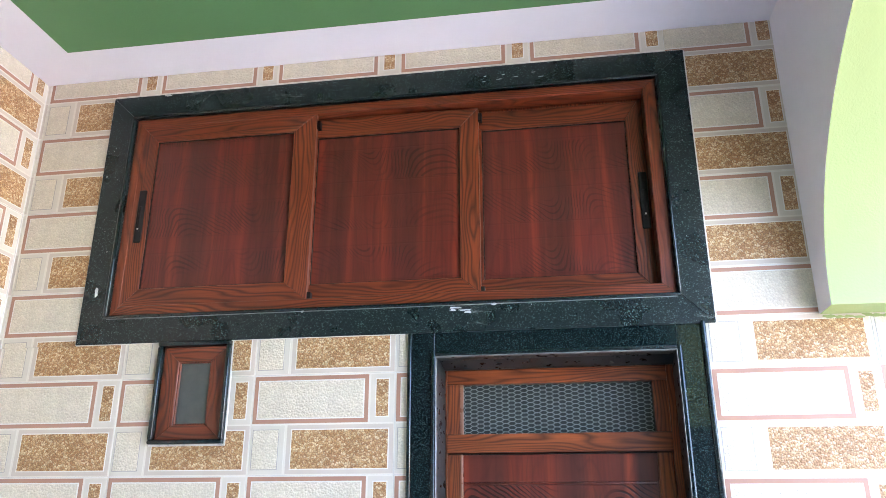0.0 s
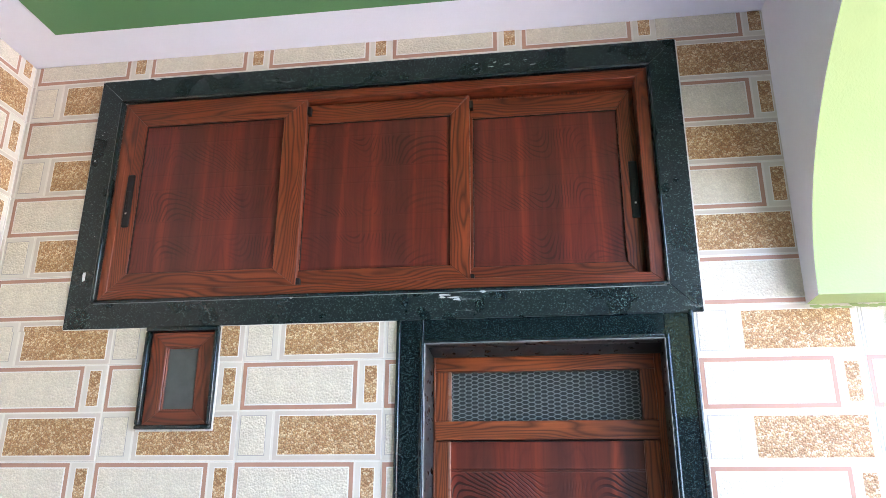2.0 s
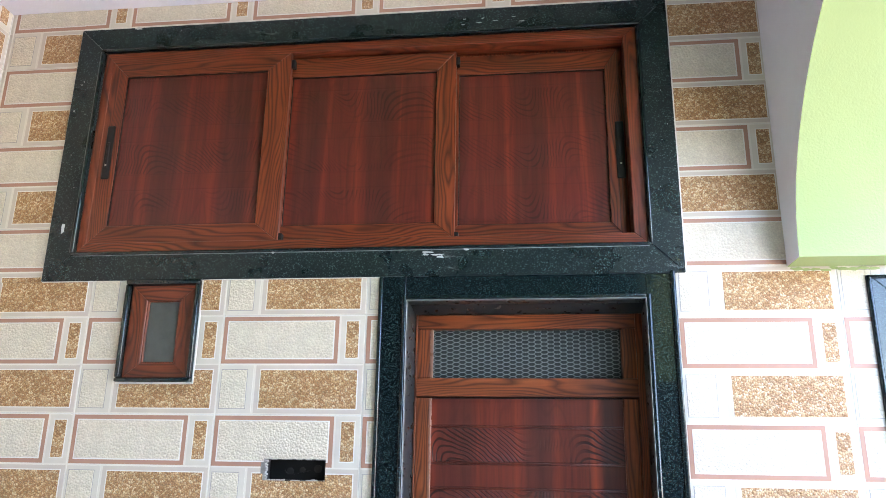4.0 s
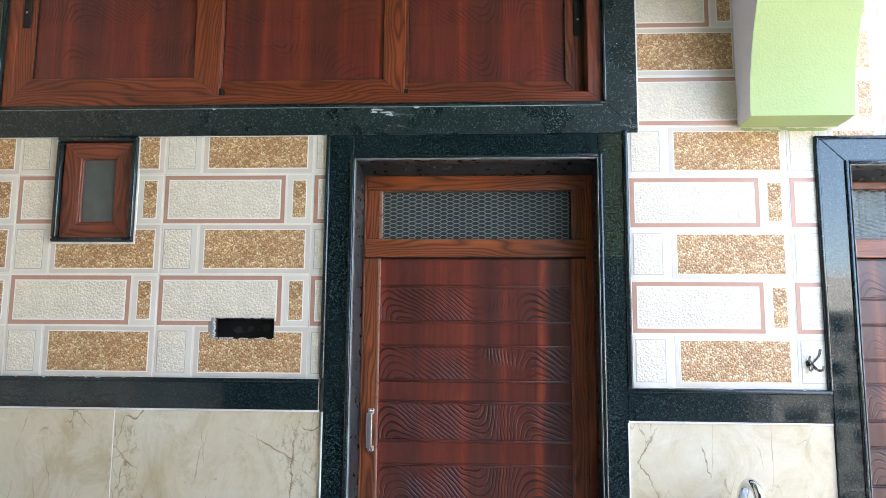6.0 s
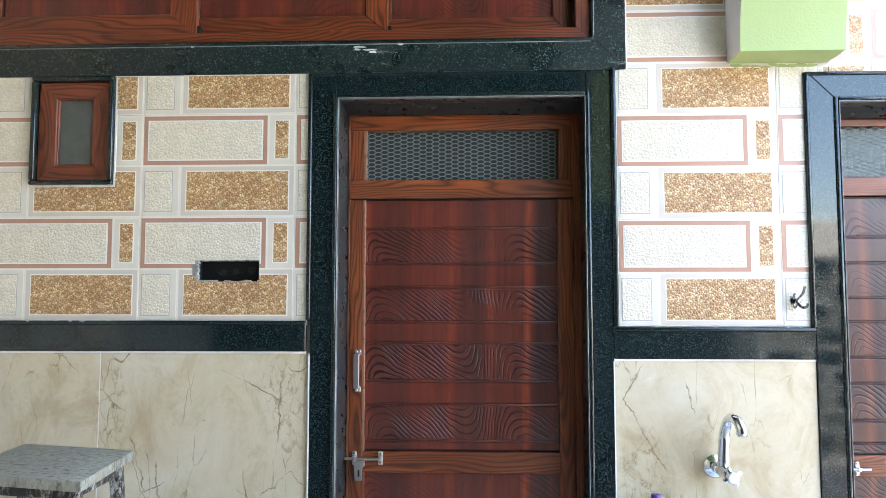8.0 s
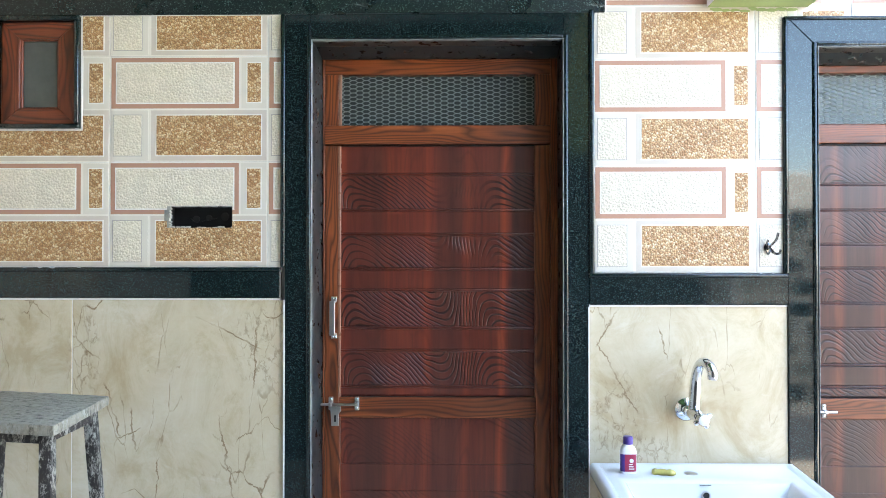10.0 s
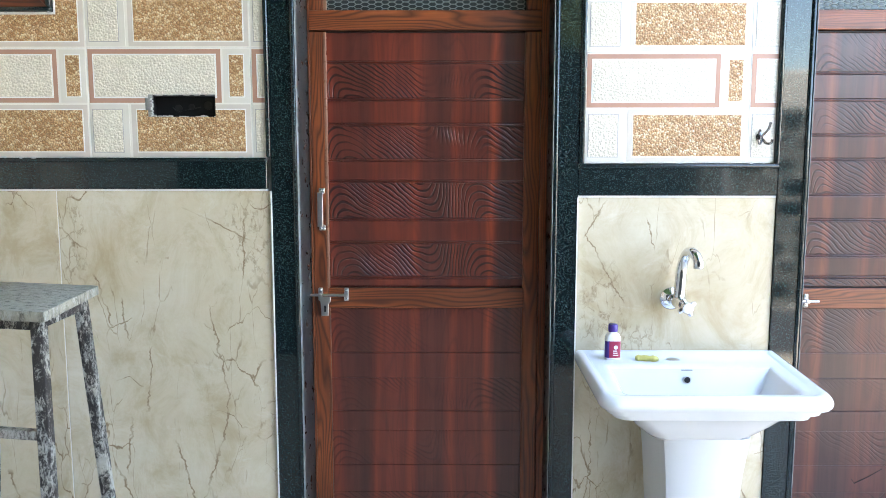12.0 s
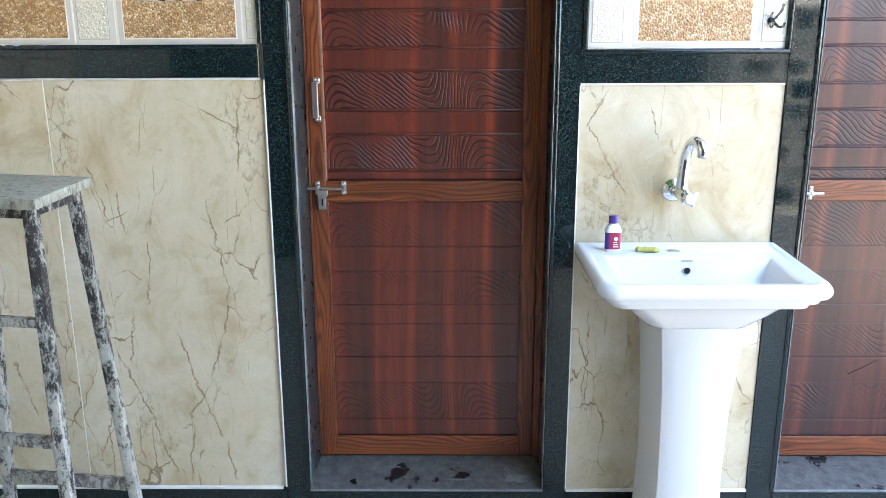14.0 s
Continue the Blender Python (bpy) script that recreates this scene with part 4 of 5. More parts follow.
def door(name, x0, x1, z1, upper, lower, bolt, label, wire):
    """A framed door under a meshed fanlight; upper and lower list the board edges from the top, carved boards first or second."""
    d = holder(name, label, "door", "structure", (0, 0, 0))
    z0, fy = 0.132, 0.127
    p0, p1 = x0 + 0.061, x1 - 0.066
    fan0, fan1, bar0 = 1.838, 1.991, 1.778
    mid0, mid1, low = 0.964, 1.026, 0.200
    # fixed frame
    rails(d, [(x0 + 0.0125, x0 + 0.018, z0 + 0.001, 2.0375 if z1 > 2.05 else 2.0125), (x1 - 0.022, x1 - 0.001, z0 + 0.001, 2.0375 if z1 > 2.05 else 2.0125)], "frame_post", fy - 0.001, fy + 0.06, 0.001)
    rails(d, [(x0 + 0.018, x1 - 0.022, fan1 + 0.0, (2.0375 if z1 > 2.05 else 2.0125))], "frame_head", fy, fy + 0.06)
    rails(d, [(x0 + 0.018, p0, fan0, fan1), (p1, x1 - 0.022, fan0, fan1)], "frame_post", fy, fy + 0.05)
    rails(d, [(x0 + 0.018, x1 - 0.022, bar0 + 0.004, fan0)], "transom_bar", fy - 0.004, fy + 0.06)
    fan = part("fanlight", cube(p0, p1, fy + 0.030, fy + 0.034, fan0, fan1), SMOKED, d, "dark glass fanlight behind metal mesh")
    part("wire_mesh", honeycomb(p0 + 0.001, p1 - 0.001, fan0 + 0.001, fan1 - 0.001, fy + 0.014, 0.0393, wire), MESHWIRE, fan, "pale honeycomb metal mesh")
    part("glazing_bead", cube(p0 - 0.002, p0 + 0.008, fy - 0.001, fy + 0.012, fan0, fan1, 0.003, seg=2), BEAD, d, "pale glazing bead", True)
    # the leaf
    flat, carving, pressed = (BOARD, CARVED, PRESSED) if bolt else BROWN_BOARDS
    leaf = part("leaf", cube(p0 - 0.01, p1 + 0.01, fy + 0.017, fy + 0.035, z0 + 0.03, bar0 - 0.01), flat, d)
    rails(leaf, [(x0 + 0.0185, p0, z0 + 0.002, bar0), (p1, x1 - 0.024, z0 + 0.002, bar0)], "stile", fy, fy + 0.036)
    rails(leaf, [(p0, p1, mid0, mid1), (p0, p1, z0 + 0.002, low)], "rail", fy + 0.001, fy + 0.036)
    # solid black bar stands in for the shade under the leaf
    part("bottom_shade_bar", cube(x0 + 0.002, x1 - 0.002, fy + 0.01, fy + 0.03, z0 - 0.02, z0 + 0.002), BLACK, leaf)
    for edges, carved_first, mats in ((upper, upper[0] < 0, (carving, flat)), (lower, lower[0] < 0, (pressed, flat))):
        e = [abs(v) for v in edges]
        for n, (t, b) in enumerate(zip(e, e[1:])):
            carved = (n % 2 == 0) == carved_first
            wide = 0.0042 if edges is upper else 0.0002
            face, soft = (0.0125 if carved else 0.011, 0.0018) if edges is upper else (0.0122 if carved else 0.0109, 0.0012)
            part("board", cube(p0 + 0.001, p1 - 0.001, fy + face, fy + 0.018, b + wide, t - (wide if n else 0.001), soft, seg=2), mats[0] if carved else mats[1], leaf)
            if n and edges is upper:
                part("groove_bead", cube(p0 + 0.001, p1 - 0.001, fy + 0.0118, fy + 0.018, t - 0.0028, t + 0.0028, 0.002, seg=2), flat, leaf, smooth=True)
    for g0, g1 in ((low, mid0), (mid1, bar0)):
        # the upper left bead is paler than the others
        part("glazing_bead", cube(p0 - 0.003, p0 + 0.005, fy - 0.001, fy + 0.014, g0, g1, 0.003, seg=2), BEAD if g0 > 1.0 else DOOR_WOOD_V, leaf, smooth=True)
        part("glazing_bead", cube(p1 - 0.004, p1 + 0.002, fy + 0.002, fy + 0.014, g0, g1, 0.002, seg=2), DOOR_WOOD_V, leaf, smooth=True)
        for g in (g0, g1):
            # thin black strip paints the shade line where boards meet the rail
            part("shadow_gap", cube(p0 + 0.005, p1 - 0.004, fy + 0.006, fy + 0.014, g - 0.0012, g + 0.0012), BLACK, leaf)
    if bolt:
        pull_handle(x0 + 0.046, fy, 1.200, 1.326, leaf)
        sliding_bolt(x0 + 0.030, x0 + 0.118, fy, 1.006, leaf, True)
    else:
        sliding_bolt(x0 + 0.05, x0 + 0.11, fy, 0.988, leaf, False)
        part("pen_mark", tube([(x0 + 0.258, fy + 0.0102, 0.424), (x0 + 0.2664, fy + 0.0102, 0.4106), (x0 + 0.310, fy + 0.0102, 0.4325), (x0 + 0.3505, fy + 0.0102, 0.458)], [0.0010, 0.0016, 0.0014, 0.0009], 6), BLACK, leaf, "dark pen tick on the wood")
    return d


door("door_1", 0.083, 0.798, 2.06, [1.778, 1.692, 1.585, 1.512, 1.408, 1.345, 1.232, 1.163, 1.056, 1.026], [-0.964, 0.824, 0.745, 0.640, 0.578, 0.468, 0.380, 0.256, 0.200],
     True, "closed dark red wooden door with carved boards and fanlight", 12)
door("door_2", 1.500, 2.215, 2.035, [-1.778, 1.660, 1.583, 1.481, 1.410, 1.306, 1.231, 1.123, 1.058, 1.026], [-0.964, 0.824, 0.745, 0.640, 0.578, 0.468, 0.380, 0.256, 0.200],
     False, "closed red-brown wooden door with carved boards and fanlight", 12)


# ---- sliding cupboard window ----
def sash(parent, x0, x1, z0, z1, left, right, bottom, top, y, handle=0):
    s = part("sash", cube(x0 + left - 0.006, x1 - right + 0.006, y + 0.006, y + 0.014, z0 + bottom - 0.006, z1 - top + 0.006, 0.0006), FAINT, parent, "dark red wooden sliding panel")
    g = 0.0008
    parts = [
        ("stile", [(x0, z0), (x0 + left, z0 + bottom), (x0 + left, z1 - top), (x0, z1)], WOOD_V),
        ("stile", [(x1, z0), (x1, z1), (x1 - right, z1 - top), (x1 - right, z0 + bottom)], WOOD_V),
        ("rail", [(x0 + g, z0), (x1 - g, z0), (x1 - right - g, z0 + bottom), (x0 + left + g, z0 + bottom)], WOOD_H),
        ("rail", [(x0 + g, z1), (x0 + left + g, z1 - top), (x1 - right - g, z1 - top), (x1 - g, z1)], WOOD_H),
    ]
    for name, poly, m in parts:
        part(name, prism(poly, y - 0.004, y + 0.016, 0.0012), m, s)
    e = 0.0025
    a0, a1, b0, b1 = x0 + left, x1 - right, z0 + bottom, z1 - top
    for q in ((a0, a1, b0, b0 + e), (a0, a1, b1 - e, b1), (a0, a0 + e, b0 + e, b1 - e), (a1 - e, a1, b0 + e, b1 - e)):
        part("gasket", cube(q[0], q[1], y + 0.001, y + 0.007, q[2], q[3]), BLACK, s, "black rubber gasket")
    if handle:
        hx, hz = handle, 2.585 if handle < 0 else 2.553
        hb = part("flush_handle", cube(hx - 0.0135, hx + 0.0135, y - 0.010, y - 0.003, hz - 0.098, hz + 0.098, 0.0045, seg=3), BLACK, s, "black flush handle", True)
        part("latch", cube(hx - 0.005, hx + 0.005, y - 0.0125, y - 0.009, hz - 0.060, hz + 0.035, 0.0015), BLACK, hb)
        part("keyhole", cube(hx - 0.003, hx + 0.003, y - 0.0135, y - 0.0120, hz - 0.052, hz - 0.046, 0.0005), STEEL, hb)
    return s


def cupboard_window():
    w = holder("window_1", "sliding wooden cupboard window with three dark red panels", "window", "structure")
    x0, x1, z0, z1 = -1.0235, 0.8135, 2.2295, 2.9655
    y0, y1 = 0.004, 0.075
    fl, fr, fb, ft = 0.030, 0.040, 0.032, 0.032
    part("frame_side", prism([(x0, z0), (x0 + fl, z0 + fb), (x0 + fl, z1 - ft), (x0, z1)], y0, y1, 0.0015), WOOD_V, w)
    part("frame_side", prism([(x1, z0), (x1, z1), (x1 - fr, z1 - ft), (x1 - fr, z0 + fb)], y0, y1, 0.0015), WOOD_V, w)
    part("frame_bottom", prism([(x0, z0), (x1, z0), (x1 - fr, z0 + fb), (x0 + fl, z0 + fb)], y0, y1, 0.0015), WOOD_H, w)
    part("frame_top", prism([(x0, z1), (x0 + fl, z1 - ft), (x1 - fr, z1 - ft), (x1, z1)], y0, y1, 0.0015), WOOD_H, w)
    part("frame_back", cube(x0, x1, y1, y1 + 0.01, z0, z1), WOOD_V, w)
    sash(w, x0 + 0.024, -0.342, 2.2585, 2.938, 0.066, 0.080, 0.062, 0.066, 0.010, -0.962)
    sash(w, -0.42, 0.224, 2.2620, 2.923, 0.078, 0.065, 0.054, 0.070, 0.034)
    sash(w, 0.155, 0.757, 2.2625, 2.914, 0.078, 0.044, 0.050, 0.068, 0.056, 0.751)
    for x, z, y in ((-0.335, 2.895, 0.008), (-0.335, 2.271, 0.008), (0.230, 2.888, 0.03), (0.230, 2.270, 0.03)):
        part("stopper", cube(x - 0.006, x + 0.006, y, y + 0.02, z - 0.016, z + 0.014, 0.001), BLACK, w, "black brush stopper")
    return w


cupboard_window()


def small_window():
    w = holder("window_2", "small fixed window with grey glass in a brown frame", "window", "structure")
    o, i = WIN2_OUT, WINDOW_2
    part("stone_frame", cube(o[0], o[1], -0.018, 0.012, i[3], o[3], 0.005, seg=3), GRANITE, w, "black granite edging", True)
    part("stone_frame", cube(o[0], o[1], -0.018, 0.012, o[2], i[2], 0.005, seg=3), GRANITE, w, "black granite edging", True)
    part("stone_frame", cube(o[0], i[0], -0.018, 0.012, i[2], i[3], 0.005, seg=3), GRANITE, w, "black granite edging", True)
    part("stone_frame", cube(i[1], o[1], -0.018, 0.012, i[2], i[3], 0.005, seg=3), GRANITE, w, "black granite edging", True)
    x0, x1, z0, z1 = i[0] + 0.001, i[1] - 0.001, i[2] + 0.001, i[3] - 0.001
    a0, a1, b0, b1 = -0.751, -0.641, 1.868, 2.066
    for poly, m in (([(x0, z0), (a0, b0), (a0, b1), (x0, z1)], WOOD_V), ([(x1, z0), (x1, z1), (a1, b1), (a1, b0)], WOOD_V), ([(x0, z0), (x1, z0), (a1, b0), (a0, b0)], WOOD_H), ([(x0, z1), (a0, b1), (a1, b1), (x1, z1)], WOOD_H)):
        part("sash_bar", prism(poly, 0.001, 0.03, 0.0015), m, w)
    part("pane", cube(a0 - 0.005, a1 + 0.005, 0.012, 0.017, b0 - 0.005, b1 + 0.005), DUSTGLASS, w, "dusty grey glass pane")
    for q in ((a0, a0 + 0.006, b0, b1), (a1 - 0.004, a1, b0, b1), (a0, a1, b0, b0 + 0.004), (a0, a1, b1 - 0.004, b1)):
        part("glazing_bead", cube(q[0], q[1], 0.004, 0.012, q[2], q[3], 0.0012), WOOD_V, w)
    grout(o[1], o[1] + 0.006, o[2] - 0.006, o[3], w)
    grout(o[0], o[1], o[2] - 0.006, o[2], w)
    return w


small_window()


# ---- open socket box in the tiles ----
def socket_box():
    x0, x1, z0, z1 = SLOT
    s = holder("socket_box", "empty black switch box sunk in the tiled wall", "switch box")
    y1 = 0.055
    bm = bmesh.new()
    for q in ((x0, x1, z0, z0 + 0.002), (x0, x1, z1 - 0.002, z1), (x0, x0 + 0.002, z0 + 0.002, z1 - 0.002), (x1 - 0.002, x1, z0 + 0.002, z1 - 0.002)):
        cube(q[0], q[1], 0.010, y1, q[2], q[3], 0, bm)
    cube(x0, x1, y1, y1 + 0.002, z0, z1, 0, bm)
    part("box", bm, BLACK, s)
    rim = bmesh.new()
    for i in range(26):
        t = i / 25
        cube(x0 - 0.008, x0 + 0.012 * random.uniform(0.5, 1), -0.001, 0.012, z0 + t * (z1 - z0) - 0.003, z0 + t * (z1 - z0) + 0.003, 0.0012, rim)
        u = x0 + t * (x1 - x0)
        cube(u - 0.005, u + 0.005, -0.001, 0.014, z0 - 0.008, z0 + random.uniform(-0.001, 0.005), 0.0012, rim)
        if i % 2 == 0:
            cube(u - 0.008, u + 0.008, 0.0005, 0.012, z1 - random.uniform(0.0, 0.003), z1 + 0.003, 0.0012, rim)
    part("broken_rim", rim, PLASTER, s, "chipped white plaster rim")
    for k, (u, r) in enumerate(((0.35, 0.011), (0.55, 0.009), (0.8, 0.012))):
        part("knockout", lathe([(r, 0.0), (r, 0.0015), (r * 0.6, 0.002)], (x0 + u * (x1 - x0), y1 - 0.001, (z0 + z1) / 2 + 0.004 * (k - 1)), "y", 14), DARK, s)
    w = smooth_path([(x0 + 0.05, 0.05, z0 + 0.03), (x0 + 0.07, 0.03, z0 + 0.018), (x0 + 0.10, 0.028, z0 + 0.022), (x0 + 0.13, 0.05, z0 + 0.03)])
    part("wire", tube(w, 0.0014, 6), BLACK, s)
    return s


socket_box()


# ---- wash basin ----
def outline(cx, y0, y1, half_back, half_front, round_front, n=16):
    """A basin's plan at one height: flat at the wall (y0), wider or narrower at the front (y1), front corners rounded."""
    pts = [(cx - half_back, y0), (cx + half_back, y0)]
    for s in (1, -1):
        corner = []
        for i in range(n + 1):
            a = math.pi / 2 * i / n
            corner.append((cx + s * (half_front - round_front + round_front * math.cos(a)), y1 + round_front - round_front * math.sin(a)))
        pts += corner if s == 1 else corner[::-1]
    return pts


def loft(rings, cap_low=True, cap_top=True):
    bm = bmesh.new()
    vs = [[bm.verts.new(p) for p in ring] for ring in rings]
    for a, b in zip(vs, vs[1:]):
        for i in range(len(a)):
            bm.faces.new((a[i], a[(i + 1) % len(a)], b[(i + 1) % len(a)], b[i]))
    if cap_low:
        bm.faces.new(vs[0][::-1])
    if cap_top:
        bm.faces.new(vs[-1])
    bmesh.ops.recalc_face_normals(bm, faces=bm.faces[:])
    return bm


BASIN_X = 1.152


def wash_basin():
    b = holder("wash_basin", "white ceramic pedestal wash basin against the marble wall", "wash basin", at=(0, 0, 0))
    cx, back = BASIN_X, -0.003

    def ring(z, y0, y1, hb, hf, r, drop=0.0):
        return [(x, y, z - drop * max(0.0, (y0 - y) / (y0 - y1))) for x, y in outline(cx, y0, y1, hb, hf, r)]

    tilt = 0.022
    rings = [
        ring(0.700, -0.05, -0.262, 0.125, 0.125, 0.045),
        ring(0.712, -0.04, -0.275, 0.140, 0.140, 0.05),
        ring(0.745, -0.03, -0.300, 0.180, 0.175, 0.05),
        ring(0.774, -0.02, -0.314, 0.204, 0.196, 0.045, 0.006),
        ring(0.790, back, -0.329, 0.231, 0.224, 0.040, 0.012),
        ring(0.793, back, -0.346, 0.248, 0.242, 0.040, 0.012),
        ring(0.8085, back, -0.350, 0.252, 0.246, 0.040, 0.013),
        ring(0.811, back, -0.363, 0.266, 0.260, 0.041, 0.014),
        ring(0.8275, back, -0.367, 0.270, 0.265, 0.042, 0.016),
        ring(0.830, back, -0.377, 0.280, 0.278, 0.044, 0.018),
        ring(0.839, back, -0.381, 0.284, 0.283, 0.046, 0.020),
        ring(0.849, back, -0.382, 0.285, 0.284, 0.048, tilt),
        ring(0.857, back, -0.378, 0.284, 0.281, 0.046, tilt),
        ring(0.866, back, -0.371, 0.280, 0.274, 0.042, tilt),
        ring(0.869, -0.005, -0.363, 0.275, 0.267, 0.040, tilt),
        ring(0.8685, -0.011, -0.355, 0.264, 0.258, 0.038, tilt),
        ring(0.8642, -0.017, -0.349, 0.256, 0.250, 0.036, tilt),
        ring(0.8632, -0.120, -0.340, 0.236, 0.234, 0.030, tilt * 0.9),
        ring(0.860, -0.132, -0.331, 0.222, 0.223, 0.028, tilt * 0.9),
        ring(0.853, -0.142, -0.322, 0.212, 0.213, 0.026, tilt * 0.9),
        ring(0.800, -0.158, -0.303, 0.190, 0.191, 0.030, 0.01),
        ring(0.755, -0.180, -0.285, 0.140, 0.140, 0.030),
        ring(0.745, -0.205, -0.270, 0.050, 0.050, 0.020),
    ]
    bowl = part("bowl", loft(rings), CERAMIC, b, "white glazed bowl", True)
    part("overflow", lathe([(0.0115, 0.0), (0.0115, 0.003), (0.0085, 0.0035), (0.008, 0.0005)], (1.142, -0.152, 0.826), "y", 18), STEEL, bowl, "chrome overflow ring", True)
    # no opening here: a black disc paints the dark inside the ring
    part("overflow_hole", lathe([(0.0082, 0.0), (0.0082, 0.003)], (1.142, -0.1525, 0.826), "y", 16), BLACK, bowl)
    part("maker_mark", cube(1.128, 1.158, -0.1465, -0.1445, 0.8495, 0.8515), DUSTGLASS, bowl)
    part("tap_hole_cover", lathe([(0.021, 0.0), (0.021, 0.0015), (0.017, 0.004)], (1.124, -0.085, 0.8605), "z", 22), STEEL, bowl, "pale tap-hole cap", True)
    legs = []
    for z, hx, y0, y1, ch in ((0.0, 0.120, -0.03, -0.262, 0.035), (0.05, 0.112, -0.035, -0.250, 0.035), (0.25, 0.104, -0.04, -0.240, 0.035), (0.45, 0.108, -0.04, -0.245, 0.035), (0.60, 0.118, -0.04, -0.256, 0.036), (0.703, 0.130, -0.04, -0.268, 0.038)):
        c = cx + 0.014
        hx -= 0.010
        legs.append([(c - hx, y0, z), (c + hx, y0, z), (c + hx, y1 + ch, z), (c + hx - ch * 0.25, y1 + ch * 0.35, z), (c + hx - ch, y1, z), (c - hx + ch, y1, z), (c - hx + ch * 0.25, y1 + ch * 0.35, z), (c - hx, y1 + ch, z)])
    part("pedestal", loft(legs), CERAMIC, b, "white ceramic pedestal", True)
    return b


wash_basin()


def crumbs(parent, x0, x1, z, count, most):
    """Bits of white filler left along a stone edge."""
    for i in range(count):
        r = random.uniform(0.3, 1.0) * most
        smear(ragged(random.uniform(x0, x1), z + random.uniform(-0.002, 0.002), r, r * random.uniform(0.2, 0.45), 8), -0.0125, parent)


crumbs(wall_north, WEST + 0.3, -0.03, 1.4155, 12, 0.010)
crumbs(wall_north, 0.90, 1.40, 1.3985, 7, 0.008)
crumbs(wall_north, WIN2_OUT[0], WIN2_OUT[1], WIN2_OUT[2] - 0.003, 6, 0.009)
for i in range(9):
    bm = prism(ragged(1.225 + 0.026 * i, 2.139 + random.uniform(-0.004, 0.002), 0.019, random.uniform(0.003, 0.007), 10), -0.0028, -0.0008)
    part("paint_smear", bm, ARCH_GREEN, wall_north, "light green paint run over the tile edge")


def tap():
    t = holder("tap", "chrome swan-neck tap on the marble wall", "tap")
    x, z = 1.138, 1.018
    part("flange", lathe([(0.032, 0.0), (0.032, 0.003), (0.027, 0.009), (0.016, 0.014), (0.014, 0.03)], (x, 0.0, z), "y"), CHROME, t, smooth=True)
    body = lathe([(0.012, 0.02), (0.015, 0.03), (0.0175, 0.04), (0.0175, 0.075), (0.014, 0.085), (0.011, 0.095)], (x + 0.003, 0.0, z), "y")
    part("body", body, CHROME, t, smooth=True)
    neck = smooth_path([(x + 0.004, -0.058, z + 0.005), (x + 0.005, -0.060, z + 0.05), (x + 0.008, -0.064, z + 0.10), (x + 0.013, -0.078, z + 0.134), (x + 0.019, -0.100, z + 0.145), (x + 0.026, -0.122, z + 0.136), (x + 0.029, -0.131, z + 0.122)])
    part("spout", tube(neck, [0.0165 - 0.0030 * min(1, i / 16) for i in range(len(neck))], 16), CHROME, t, "curved chrome spout", True)
    part("nozzle", lathe([(0.0125, -0.014), (0.0140, -0.010), (0.0140, 0.004), (0.0120, 0.010)], (x + 0.0295, -0.132, z + 0.118), "z", 18), CHROME, t, smooth=True)
    knob = bmesh.new()
    add_to(knob, lathe([(0.012, 0.088), (0.017, 0.094), (0.018, 0.108), (0.014, 0.116), (0.008, 0.118)], (x + 0.012, 0.0, z - 0.006), "y"))
    for i in range(4):
        a = math.pi / 2 * i + 0.5
        u, v = math.cos(a), math.sin(a)
        tube([(x + 0.012 + 0.010 * u, -0.103, z - 0.006 + 0.010 * v), (x + 0.012 + 0.022 * u, -0.103, z - 0.006 + 0.022 * v), (x + 0.012 + 0.026 * u, -0.103, z - 0.006 + 0.026 * v)], [0.0075, 0.008, 0.005], 10, knob)
    k = part("cross_handle", knob, CHROME, t, "chrome cross handle with white disc", True)
    part("disc", lathe([(0.014, 0.0), (0.014, 0.002), (0.011, 0.003)], (x + 0.012, -0.1175, z - 0.006), "y", 20), WHITEPLASTIC, k, smooth=True)
    return t


tap()


